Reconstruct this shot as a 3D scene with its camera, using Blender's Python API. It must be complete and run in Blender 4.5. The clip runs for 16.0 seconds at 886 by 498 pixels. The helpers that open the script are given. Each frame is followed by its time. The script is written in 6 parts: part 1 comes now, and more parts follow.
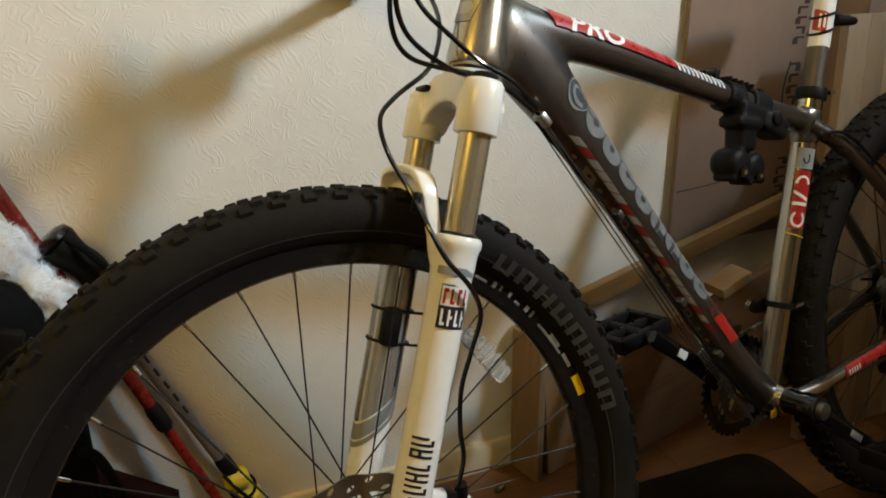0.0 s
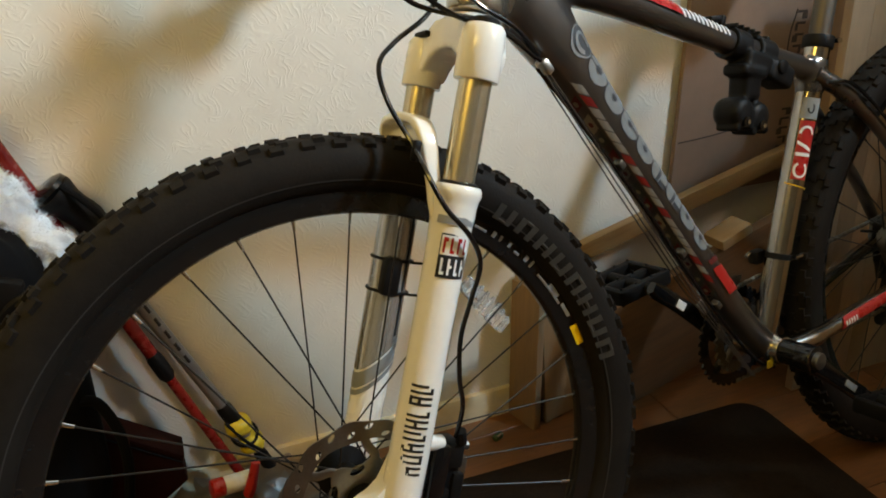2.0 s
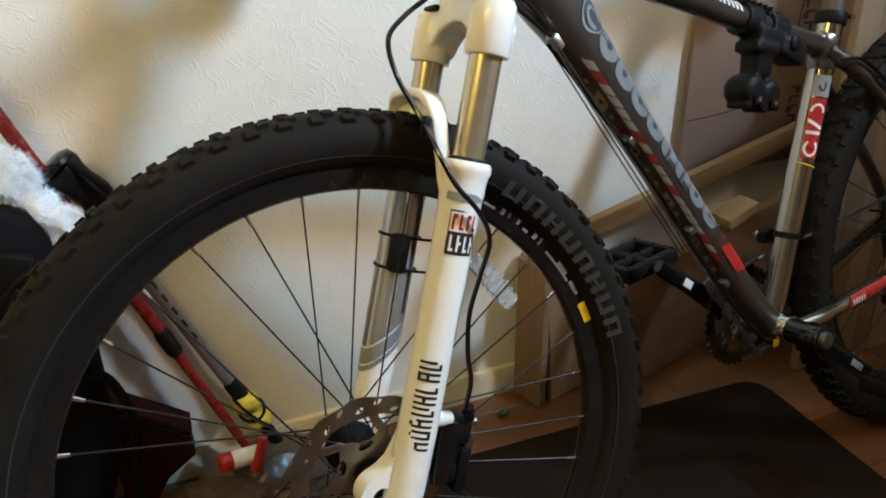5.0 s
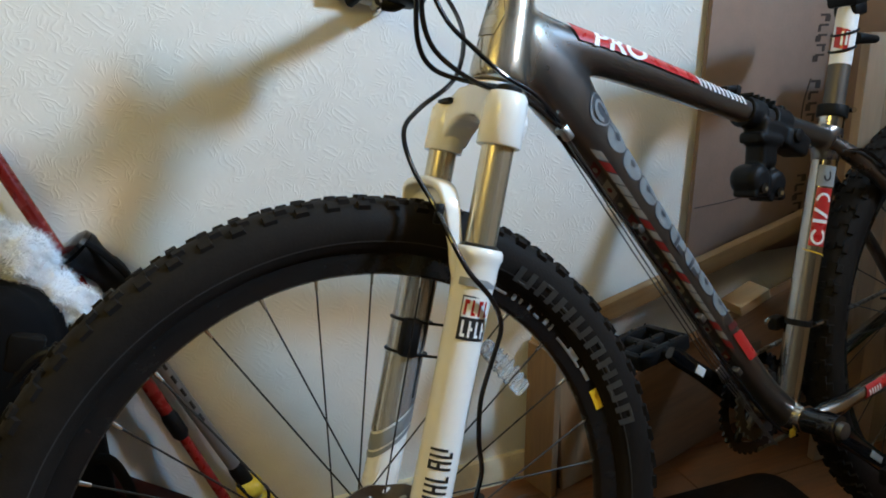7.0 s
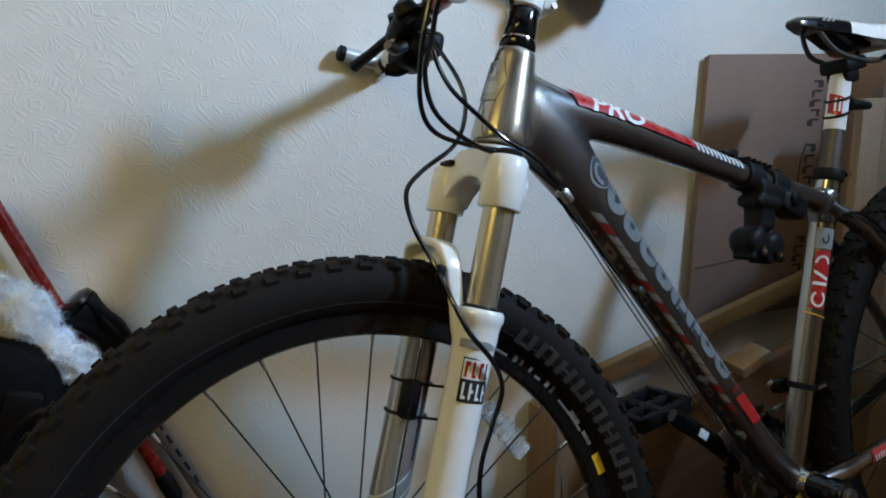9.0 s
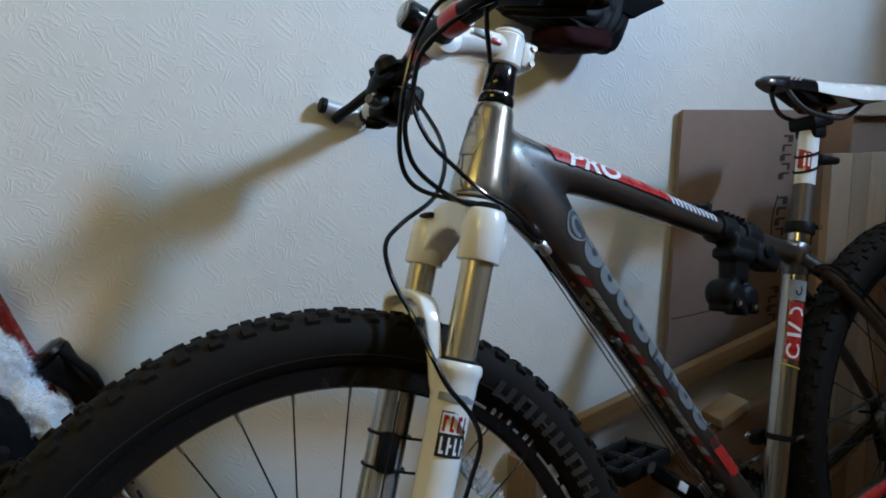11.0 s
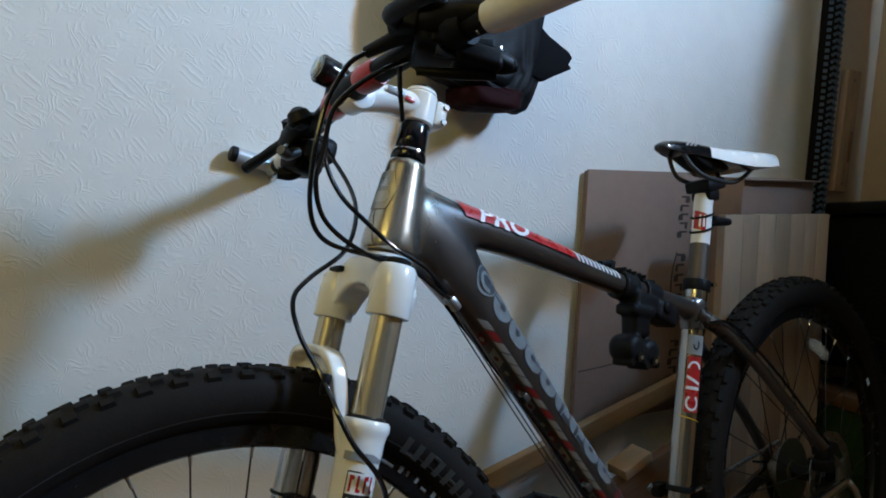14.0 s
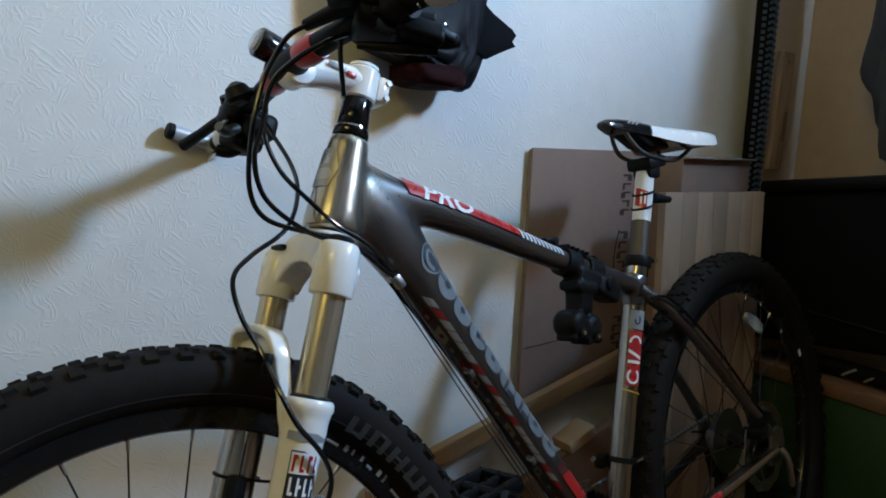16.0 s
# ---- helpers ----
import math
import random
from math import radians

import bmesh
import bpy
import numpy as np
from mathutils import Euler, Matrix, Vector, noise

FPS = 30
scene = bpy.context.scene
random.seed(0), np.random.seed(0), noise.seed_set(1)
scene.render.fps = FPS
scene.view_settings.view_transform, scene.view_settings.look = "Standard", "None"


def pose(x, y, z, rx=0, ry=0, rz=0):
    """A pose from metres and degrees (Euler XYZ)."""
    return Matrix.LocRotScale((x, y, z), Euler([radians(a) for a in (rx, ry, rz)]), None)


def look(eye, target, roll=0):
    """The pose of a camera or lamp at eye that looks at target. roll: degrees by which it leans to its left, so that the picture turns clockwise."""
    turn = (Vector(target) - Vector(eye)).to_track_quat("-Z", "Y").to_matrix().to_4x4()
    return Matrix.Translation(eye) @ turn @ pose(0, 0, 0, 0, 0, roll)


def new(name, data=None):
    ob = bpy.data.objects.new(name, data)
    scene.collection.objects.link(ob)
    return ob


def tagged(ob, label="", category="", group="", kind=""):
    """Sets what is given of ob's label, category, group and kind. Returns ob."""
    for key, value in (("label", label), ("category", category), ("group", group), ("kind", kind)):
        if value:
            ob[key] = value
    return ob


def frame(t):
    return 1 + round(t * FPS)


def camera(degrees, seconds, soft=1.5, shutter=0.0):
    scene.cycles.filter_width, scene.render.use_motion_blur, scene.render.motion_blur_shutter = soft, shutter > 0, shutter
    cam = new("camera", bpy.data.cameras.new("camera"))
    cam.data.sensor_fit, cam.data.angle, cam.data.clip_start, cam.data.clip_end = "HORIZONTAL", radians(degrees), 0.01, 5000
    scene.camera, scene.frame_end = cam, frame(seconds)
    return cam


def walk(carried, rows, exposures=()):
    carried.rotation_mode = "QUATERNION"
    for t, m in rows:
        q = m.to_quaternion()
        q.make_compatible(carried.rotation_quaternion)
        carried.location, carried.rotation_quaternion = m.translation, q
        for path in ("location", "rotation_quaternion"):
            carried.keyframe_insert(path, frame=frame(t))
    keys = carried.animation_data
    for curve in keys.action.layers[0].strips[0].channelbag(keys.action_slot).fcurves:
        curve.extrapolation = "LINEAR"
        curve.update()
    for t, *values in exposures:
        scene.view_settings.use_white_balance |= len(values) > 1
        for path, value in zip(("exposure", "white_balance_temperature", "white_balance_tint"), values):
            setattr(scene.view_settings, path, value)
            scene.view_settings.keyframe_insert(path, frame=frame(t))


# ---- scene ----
cam = camera(62.69, 16.0, soft=1.8)
ROWS = [
    (0, -0.8082, -0.6315, 0.9076, 69.243, 1.123, -22.546),
    (0.5, -0.8077, -0.6304, 0.9063, 68.315, 0.97, -22.6),
    (1, -0.8083, -0.63, 0.9057, 67.381, 0.896, -22.63),
    (1.5, -0.8086, -0.6302, 0.9034, 66.615, 0.945, -22.663),
    (2, -0.808, -0.6295, 0.9026, 65.573, 1.011, -22.569),
    (2.5, -0.8084, -0.6283, 0.9002, 64.566, 1.043, -22.532),
    (3, -0.8083, -0.6269, 0.8963, 63.393, 1.06, -22.491),
    (3.2, -0.8083, -0.6265, 0.8957, 62.941, 1.107, -22.509),
    (5.5, -0.8149, -0.6272, 0.9018, 64.966, 0.812, -22.062),
    (6, -0.8165, -0.6288, 0.9037, 67.009, 0.831, -21.831),
    (6.5, -0.8167, -0.631, 0.9054, 68.73, 0.729, -21.488),
    (7, -0.8181, -0.6301, 0.9067, 70.304, 0.612, -21.404),
    (7.5, -0.818, -0.6297, 0.9082, 71.554, 0.506, -21.293),
    (8, -0.8185, -0.6292, 0.9083, 72.869, 0.323, -21.291),
    (8.5, -0.8196, -0.6299, 0.9095, 73.816, 0.272, -21.273),
    (9, -0.8199, -0.6307, 0.9118, 74.754, 0.21, -21.302),
    (11.5, -0.8197, -0.6329, 0.9207, 79.129, -0.785, -23.604),
    (12, -0.8195, -0.6332, 0.9223, 79.795, -1.1, -24.666),
    (12.5, -0.8189, -0.6341, 0.9228, 80.394, -1.326, -25.654),
    (13, -0.8181, -0.634, 0.9241, 81.065, -1.634, -26.827),
    (13.5, -0.8169, -0.634, 0.9257, 81.68, -2.029, -28.025),
    (14, -0.8157, -0.6336, 0.9257, 82.336, -2.462, -29.28),
    (14.5, -0.8148, -0.6337, 0.9254, 82.685, -2.931, -30.416),
    (15, -0.8126, -0.6337, 0.9235, 82.47, -3.265, -31.507),
    (15.5, -0.8118, -0.6332, 0.9225, 81.894, -2.821, -32.51),
    (16, -0.8099, -0.6333, 0.9215, 81.02, -2.575, -33.376),
]
EXPOSURES = [
    (0.0, -0.20, 10200, 9), (3.2, 0.20, 9200, 7), (5.3, 0.32, 7650, 6), (7.0, -0.02, 6900, 5), (9.0, -0.45, 6400, 5), (12.0, -0.64, 6250, 5), (16.0, -0.60, 6120, 5),
]
walk(cam, [(r[0], pose(*r[1:])) for r in ROWS], EXPOSURES)

# ---- light ----
world = bpy.data.worlds.new("world")
scene.world = world
world.use_nodes = True
sky = world.node_tree.nodes.new("ShaderNodeTexSky")
sky.sky_type, sky.sun_disc = "NISHITA", False
sky.sun_elevation, sky.sun_rotation = radians(35), radians(120)
world.node_tree.links.new(sky.outputs[0], world.node_tree.nodes["Background"].inputs[0])
world.node_tree.nodes["Background"].inputs[1].default_value = 0.1


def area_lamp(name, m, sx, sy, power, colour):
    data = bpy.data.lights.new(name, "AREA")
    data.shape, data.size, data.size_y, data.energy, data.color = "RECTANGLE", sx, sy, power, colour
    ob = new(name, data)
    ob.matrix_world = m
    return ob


# room: x from ROOM_W to ROOM_E, y from ROOM_S to the papered wall, z to the ceiling
ROOM_W, ROOM_E, ROOM_S, WALL_Y, CEIL = -2.6, 0.93, -3.0, 0.44, 2.45
# window in the east wall: y0, y1, z0, z1
WIN = (-1.16, -0.82, 1.74, 2.12)
WALL_T = 0.08
# blue sky fills the window's half near the papered wall
WIN_MID = (WIN[0] + WIN[1]) / 2
# peach lamp added in the other half to warm the wall near the corner
for name, y0, y1, power, colour in (("window_sky_light", WIN_MID, WIN[1], 118, (0.235, 0.545, 1.0)), ("window_peach_light", WIN[0], WIN_MID, 33, (1.0, 0.68, 0.46))):
    area_lamp(name, look((ROOM_E + 0.022, (y0 + y1) / 2, (WIN[2] + WIN[3]) / 2), (-0.3, (y0 + y1) / 2 + 0.80, (WIN[2] + WIN[3]) / 2 - 0.30)), y1 - y0, WIN[3] - WIN[2], power, colour)
# added warm fill, assumed overhead; it yellows shadows cast by the window light
area_lamp("warm_fill_light", look((-2.0, -0.75, CEIL - 0.1), (-0.9, 0.44, 1.15)), 0.8, 0.8, 23, (1.0, 0.76, 0.19))


# ---- materials ----
def mat(name, base, rough=0.5, metal=0.0, var=0.18, scale=9.0, bump=0.0, bscale=120.0, coat=0.0, rvar=0.1, stretch=(1, 1, 1), spec=0.5):
    m = bpy.data.materials.new(name)
    m.use_nodes = True
    nt = m.node_tree
    bs = nt.nodes["Principled BSDF"]
    bs.inputs["Metallic"].default_value = metal
    bs.inputs["Coat Weight"].default_value = coat
    bs.inputs["Coat Roughness"].default_value = 0.08
    bs.inputs["Specular IOR Level"].default_value = spec
    tc = nt.nodes.new("ShaderNodeTexCoord")
    mp = nt.nodes.new("ShaderNodeMapping")
    mp.inputs["Scale"].default_value = stretch
    nt.links.new(tc.outputs["Object"], mp.inputs[0])
    big, fine = nt.nodes.new("ShaderNodeTexNoise"), nt.nodes.new("ShaderNodeTexNoise")
    big.inputs["Scale"].default_value, fine.inputs["Scale"].default_value = scale, scale * 9
    big.inputs["Detail"].default_value = fine.inputs["Detail"].default_value = 4
    for n in (big, fine):
        nt.links.new(mp.outputs[0], n.inputs["Vector"])
    add = nt.nodes.new("ShaderNodeMath")
    add.operation = "ADD"
    nt.links.new(big.outputs[0], add.inputs[0])
    nt.links.new(fine.outputs[0], add.inputs[1])
    half = nt.nodes.new("ShaderNodeMath")
    half.operation = "MULTIPLY"
    half.inputs[1].default_value = 0.5
    nt.links.new(add.outputs[0], half.inputs[0])
    ramp = nt.nodes.new("ShaderNodeValToRGB")
    ramp.color_ramp.elements[0].position, ramp.color_ramp.elements[1].position = 0.32, 0.68
    ramp.color_ramp.elements[0].color = (*[c * (1 - var) for c in base], 1)
    ramp.color_ramp.elements[1].color = (*[min(1, c * (1 + var)) for c in base], 1)
    nt.links.new(half.outputs[0], ramp.inputs[0])
    nt.links.new(ramp.outputs[0], bs.inputs["Base Color"])
    rr = nt.nodes.new("ShaderNodeMapRange")
    rr.inputs["From Min"].default_value, rr.inputs["From Max"].default_value = 0.3, 0.7
    rr.inputs["To Min"].default_value, rr.inputs["To Max"].default_value = max(0.02, rough - rvar), min(1, rough + rvar)
    nt.links.new(half.outputs[0], rr.inputs["Value"])
    nt.links.new(rr.outputs[0], bs.inputs["Roughness"])
    if bump:
        bn = nt.nodes.new("ShaderNodeTexNoise")
        bn.inputs["Scale"].default_value, bn.inputs["Detail"].default_value = bscale, 5
        nt.links.new(mp.outputs[0], bn.inputs["Vector"])
        bp = nt.nodes.new("ShaderNodeBump")
        bp.inputs["Distance"].default_value, bp.inputs["Strength"].default_value = bump, 1.0
        nt.links.new(bn.outputs[0], bp.inputs["Height"])
        nt.links.new(bp.outputs[0], bs.inputs["Normal"])
    return m


def wallpaper():
    """Off-white vinyl paper with short raised brush strokes in all directions."""
    m = mat("wallpaper", (0.78, 0.76, 0.70), 0.62, var=0.04, scale=3, spec=0.35)
    nt = m.node_tree
    bs = nt.nodes["Principled BSDF"]
    tc = nt.nodes.new("ShaderNodeTexCoord")
    def math_node(op, *args):
        n = nt.nodes.new("ShaderNodeMath")
        n.operation = op
        for s, v in zip(n.inputs, args):
            if isinstance(v, (int, float)):
                s.default_value = v
            else:
                nt.links.new(v, s)
        return n.outputs[0]

    sep = nt.nodes.new("ShaderNodeSeparateXYZ")
    nt.links.new(tc.outputs["Object"], sep.inputs[0])
    warp = nt.nodes.new("ShaderNodeTexNoise")
    warp.inputs["Scale"].default_value, warp.inputs["Detail"].default_value = 26, 2
    nt.links.new(tc.outputs["Object"], warp.inputs["Vector"])
    total = None
    # bundles of two or three brush ridges, each patch turned its own way
    for scale, seed, pitch, weight in ((31.0, 0.0, 0.0086, 1.0), (41.0, 5.7, 0.0072, 0.9), (52.0, 2.3, 0.0060, 0.7)):
        bend = math_node("MULTIPLY", math_node("SUBTRACT", warp.outputs[0], 0.5), 0.055)
        x = math_node("ADD", math_node("ADD", sep.outputs[0], seed), bend)
        z = math_node("SUBTRACT", sep.outputs[2], bend)
        co = nt.nodes.new("ShaderNodeCombineXYZ")
        nt.links.new(x, co.inputs[0])
        nt.links.new(z, co.inputs[1])
        vo = nt.nodes.new("ShaderNodeTexVoronoi")
        vo.voronoi_dimensions = "2D"
        vo.inputs["Scale"].default_value = scale
        nt.links.new(co.outputs[0], vo.inputs["Vector"])
        pc = nt.nodes.new("ShaderNodeSeparateXYZ")
        nt.links.new(vo.outputs["Position"], pc.inputs[0])
        cc = nt.nodes.new("ShaderNodeSeparateColor")
        nt.links.new(vo.outputs["Color"], cc.inputs[0])
        dx, dz = math_node("SUBTRACT", x, pc.outputs[0]), math_node("SUBTRACT", z, pc.outputs[1])
        ang = math_node("MULTIPLY", cc.outputs[0], 3.1416)
        co_, si_ = math_node("COSINE", ang), math_node("SINE", ang)
        along = math_node("ADD", math_node("MULTIPLY", dx, co_), math_node("MULTIPLY", dz, si_))
        across = math_node("SUBTRACT", math_node("MULTIPLY", dz, co_), math_node("MULTIPLY", dx, si_))
        ridge = math_node("POWER", math_node("MULTIPLY_ADD", math_node("COSINE", math_node("MULTIPLY", across, 6.283 / pitch)), 0.5, 0.5), 2.2)
        fade_a = math_node("POWER", 2.718, math_node("MULTIPLY", math_node("POWER", math_node("DIVIDE", math_node("ABSOLUTE", along), 0.33 / scale), 4.0), -1.0))
        fade_b = math_node("POWER", 2.718, math_node("MULTIPLY", math_node("POWER", math_node("DIVIDE", math_node("ABSOLUTE", across), 0.33 / scale), 2.0), -1.0))
        pick = math_node("MULTIPLY", math_node("GREATER_THAN", cc.outputs[1], 0.42), weight)
        h = math_node("MULTIPLY", math_node("MULTIPLY", ridge, math_node("MULTIPLY", fade_a, fade_b)), pick)
        total = h if total is None else math_node("MAXIMUM", total, h)
    fine = nt.nodes.new("ShaderNodeTexNoise")
    fine.inputs["Scale"].default_value, fine.inputs["Detail"].default_value = 130, 4
    nt.links.new(tc.outputs["Object"], fine.inputs["Vector"])
    total = math_node("MULTIPLY_ADD", fine.outputs[0], 0.30, total)
    bp = nt.nodes.new("ShaderNodeBump")
    bp.inputs["Distance"].default_value, bp.inputs["Strength"].default_value = 0.0010, 0.40
    nt.links.new(total, bp.inputs["Height"])
    nt.links.new(bp.outputs[0], bs.inputs["Normal"])
    return m


def wood(name, base, rough=0.5, ring=14.0, var=0.3, axis="X", coat=0.0, spread=0.23):
    """Wood whose grain runs along the object's axis; each piece differs a little."""
    stretch = {"X": (0.12, 1, 1), "Y": (1, 0.12, 1), "Z": (1, 1, 0.12)}[axis]
    m = mat(name, base, rough, var=var, scale=ring, bump=0.0004, bscale=ring * 6, stretch=stretch, coat=coat)
    nt = m.node_tree
    info = nt.nodes.new("ShaderNodeObjectInfo")
    ramp = [n for n in nt.nodes if n.type == "VALTORGB"][0]
    hsv = nt.nodes.new("ShaderNodeHueSaturation")
    mr = nt.nodes.new("ShaderNodeMapRange")
    mr.inputs["To Min"].default_value, mr.inputs["To Max"].default_value = 1 - spread, 1 + spread * 0.9
    nt.links.new(info.outputs["Random"], mr.inputs["Value"])
    nt.links.new(mr.outputs[0], hsv.inputs["Value"])
    nt.links.new(ramp.outputs[0], hsv.inputs["Color"])
    nt.links.new(hsv.outputs[0], nt.nodes["Principled BSDF"].inputs["Base Color"])
    return m


def glass(name, tint=(0.95, 0.97, 0.97), rough=0.05):
    m = mat(name, tint, rough, var=0.02)
    m.node_tree.nodes["Principled BSDF"].inputs["Transmission Weight"].default_value = 0.85
    return m


def faded_frame():
    """Gunmetal lacquer that fades into bare polished metal round the head tube."""
    m = mat("gunmetal_lacquer", (0.112, 0.104, 0.099), 0.29, metal=0.85, var=0.05, scale=6, coat=0.8, rvar=0.03)
    nt = m.node_tree
    bs = nt.nodes["Principled BSDF"]
    tc = nt.nodes.new("ShaderNodeTexCoord")
    dot = nt.nodes.new("ShaderNodeVectorMath")
    dot.operation = "DOT_PRODUCT"
    nt.links.new(tc.outputs["Object"], dot.inputs[0])
    dot.inputs[1].default_value = (-math.sin(radians(70.5)), 0, math.cos(radians(70.5)))
    fade = nt.nodes.new("ShaderNodeMapRange")
    fade.interpolation_type = "SMOOTHSTEP"
    base = 0.6275 * math.sin(radians(70.5)) + 0.3534 * math.cos(radians(70.5))
    fade.inputs["From Min"].default_value, fade.inputs["From Max"].default_value = base - 0.052, base + 0.004
    nt.links.new(dot.outputs["Value"], fade.inputs["Value"])
    ramp = [n for n in nt.nodes if n.type == "VALTORGB"][0]
    mix = nt.nodes.new("ShaderNodeMix")
    mix.data_type = "RGBA"
    nt.links.new(fade.outputs[0], mix.inputs["Factor"])
    nt.links.new(ramp.outputs[0], mix.inputs["A"])
    mix.inputs["B"].default_value = (0.40, 0.36, 0.29, 1)
    nt.links.new(mix.outputs["Result"], bs.inputs["Base Color"])
    rr = [n for n in nt.nodes if n.type == "MAP_RANGE" and n != fade][0]
    rmix = nt.nodes.new("ShaderNodeMix")
    nt.links.new(fade.outputs[0], rmix.inputs["Factor"])
    nt.links.new(rr.outputs[0], rmix.inputs["A"])
    rmix.inputs["B"].default_value = 0.25
    nt.links.new(rmix.outputs["Result"], bs.inputs["Roughness"])
    return m


M_WALL = wallpaper()
M_PLAIN = mat("plain_plaster", (0.22, 0.17, 0.11), 0.8, var=0.07, scale=4, bump=0.0006, bscale=140)
M_TANWALL = mat("tan_painted_wall", (0.42, 0.31, 0.205), 0.75, var=0.08, scale=3, bump=0.0006, bscale=140)
M_CEIL = mat("white_ceiling", (0.55, 0.50, 0.42), 0.8, var=0.04)
M_FLOOR = wood("oak_laminate", (0.155, 0.062, 0.023), 0.4, ring=16, var=0.35)
M_SKIRT = mat("cream_skirting_paint", (0.62, 0.54, 0.38), 0.5, var=0.1)
M_PINE = wood("pine_wood", (0.42, 0.27, 0.14), 0.55, ring=18, var=0.2)
M_PINEZ = wood("pine_glued_board", (0.40, 0.28, 0.18), 0.55, ring=14, var=0.12, axis="Z", spread=0.20)
M_OLDWOOD = wood("brown_wood", (0.15, 0.075, 0.035), 0.6, ring=16, var=0.3)
M_GREYWOOD = wood("weathered_board_wood", (0.24, 0.155, 0.09), 0.7, ring=9, var=0.5, axis="Z")
M_STANDWOOD = wood("light_brown_board", (0.30, 0.185, 0.10), 0.6, ring=12, var=0.2, axis="Z")
M_ROTOR = mat("dull_rotor_steel", (0.24, 0.225, 0.20), 0.36, metal=1.0, var=0.15, scale=30)
M_POST = mat("grey_brown_anodised", (0.10, 0.085, 0.07), 0.50, metal=0.7, var=0.06, scale=8)
M_ASHRED = mat("dark_red_tube_print", (0.10, 0.012, 0.010), 0.45, var=0.1)
M_CARD = mat("brown_cardboard", (0.245, 0.168, 0.130), 0.85, var=0.10, scale=5, bump=0.0004, bscale=160)
M_CARDDARK = mat("cardboard_print", (0.05, 0.035, 0.03), 0.8)
M_CARDCUT = mat("cardboard_edge", (0.42, 0.29, 0.18), 0.9, var=0.2, scale=60)
M_RUBBER = mat("tyre_rubber", (0.0106, 0.0082, 0.0063), 0.72, spec=0.14, var=0.35, scale=14, bump=0.0003, bscale=300)
M_BLACK = mat("black_plastic", (0.0056, 0.0053, 0.0053), 0.5, spec=0.15, var=0.3, scale=20, bump=0.0002, bscale=250)
M_GLOSS = mat("black_gloss", (0.005, 0.005, 0.0055), 0.16, var=0.3, scale=10)
M_RIM = mat("black_anodised_rim", (0.013, 0.0125, 0.012), 0.24, metal=0.3, var=0.2)
M_WHITE = mat("white_lacquer", (0.82, 0.80, 0.74), 0.22, var=0.04, scale=6, coat=0.4)
M_WHITE2 = mat("white_rubber", (0.74, 0.72, 0.66), 0.5, var=0.08, scale=12, bump=0.0002)
M_STAN = mat("champagne_stanchion", (0.66, 0.58, 0.42), 0.24, metal=0.85, var=0.03, scale=4, rvar=0.02)
M_FRAME = faded_frame()
M_POLISH = mat("polished_aluminium", (0.42, 0.39, 0.35), 0.20, metal=1.0, var=0.04, scale=6, rvar=0.025)
M_CHROME = mat("bright_steel", (0.62, 0.62, 0.60), 0.18, metal=1.0, var=0.08, scale=20)
M_STEEL = mat("brushed_steel", (0.40, 0.38, 0.34), 0.38, metal=1.0, var=0.15, scale=30)
M_DARKSTEEL = mat("dark_steel", (0.15, 0.142, 0.128), 0.38, metal=0.9, var=0.2, scale=30)
M_SPOKE = mat("black_spoke", (0.016, 0.014, 0.012), 0.4, metal=0.4, var=0.2)
M_RED = mat("red_decal", (0.42, 0.018, 0.017), 0.3, var=0.08, coat=0.3)
M_REDPOLE = mat("red_lacquer", (0.20, 0.010, 0.008), 0.28, var=0.12, coat=0.4)
M_DECALW = mat("white_decal", (0.78, 0.77, 0.74), 0.35, var=0.05)
M_DECALG = mat("grey_decal", (0.24, 0.25, 0.25), 0.35, var=0.08)
M_DECALD = mat("dark_grey_decal", (0.016, 0.016, 0.017), 0.4, var=0.1)
M_DECALY = mat("yellow_decal", (0.72, 0.42, 0.02), 0.4, var=0.06)
M_TYREPRINT = mat("grey_tyre_print", (0.034, 0.032, 0.027), 0.65, var=0.25, scale=30)
M_YELLOW = mat("yellow_plastic", (0.62, 0.47, 0.05), 0.45, var=0.15)
M_SILVER = mat("silver_foil_paint", (0.66, 0.66, 0.64), 0.25, metal=0.8, var=0.01, scale=3, rvar=0.0)
M_BAREALU = mat("satin_bare_aluminium", (0.50, 0.51, 0.52), 0.32, metal=0.25, var=0.05, scale=8, rvar=0.03)
M_LINE = mat("faint_tyre_line", (0.022, 0.021, 0.019), 0.6)
M_CLEAR = glass("clear_plastic")
M_FLUFF = mat("white_fleece", (0.84, 0.87, 0.90), 0.95, spec=0.05, var=0.03, scale=25)
M_MAT = mat("dark_floor_mat", (0.017, 0.0112, 0.0078), 0.95, spec=0.06, var=0.3, scale=12, bump=0.0015, bscale=220)
M_BAG = mat("black_nylon", (0.004, 0.004, 0.0046), 0.8, spec=0.10, var=0.3, scale=14, bump=0.0008, bscale=60)
M_NYLON = mat("worn_black_nylon", (0.0048, 0.0046, 0.0050), 0.6, spec=0.2, var=0.4, scale=14, bump=0.0010, bscale=45)
M_BAGRED = mat("dark_red_nylon", (0.016, 0.0018, 0.0022), 0.75, spec=0.1, var=0.3, scale=14, bump=0.0006, bscale=60)
M_BROWN = mat("red_brown_leather", (0.026, 0.0045, 0.002), 0.6, spec=0.08, var=0.2, scale=10, bump=0.0005)
M_TUBEPRINT = mat("pale_grey_tube_print", (0.165, 0.175, 0.175), 0.45, var=0.10)
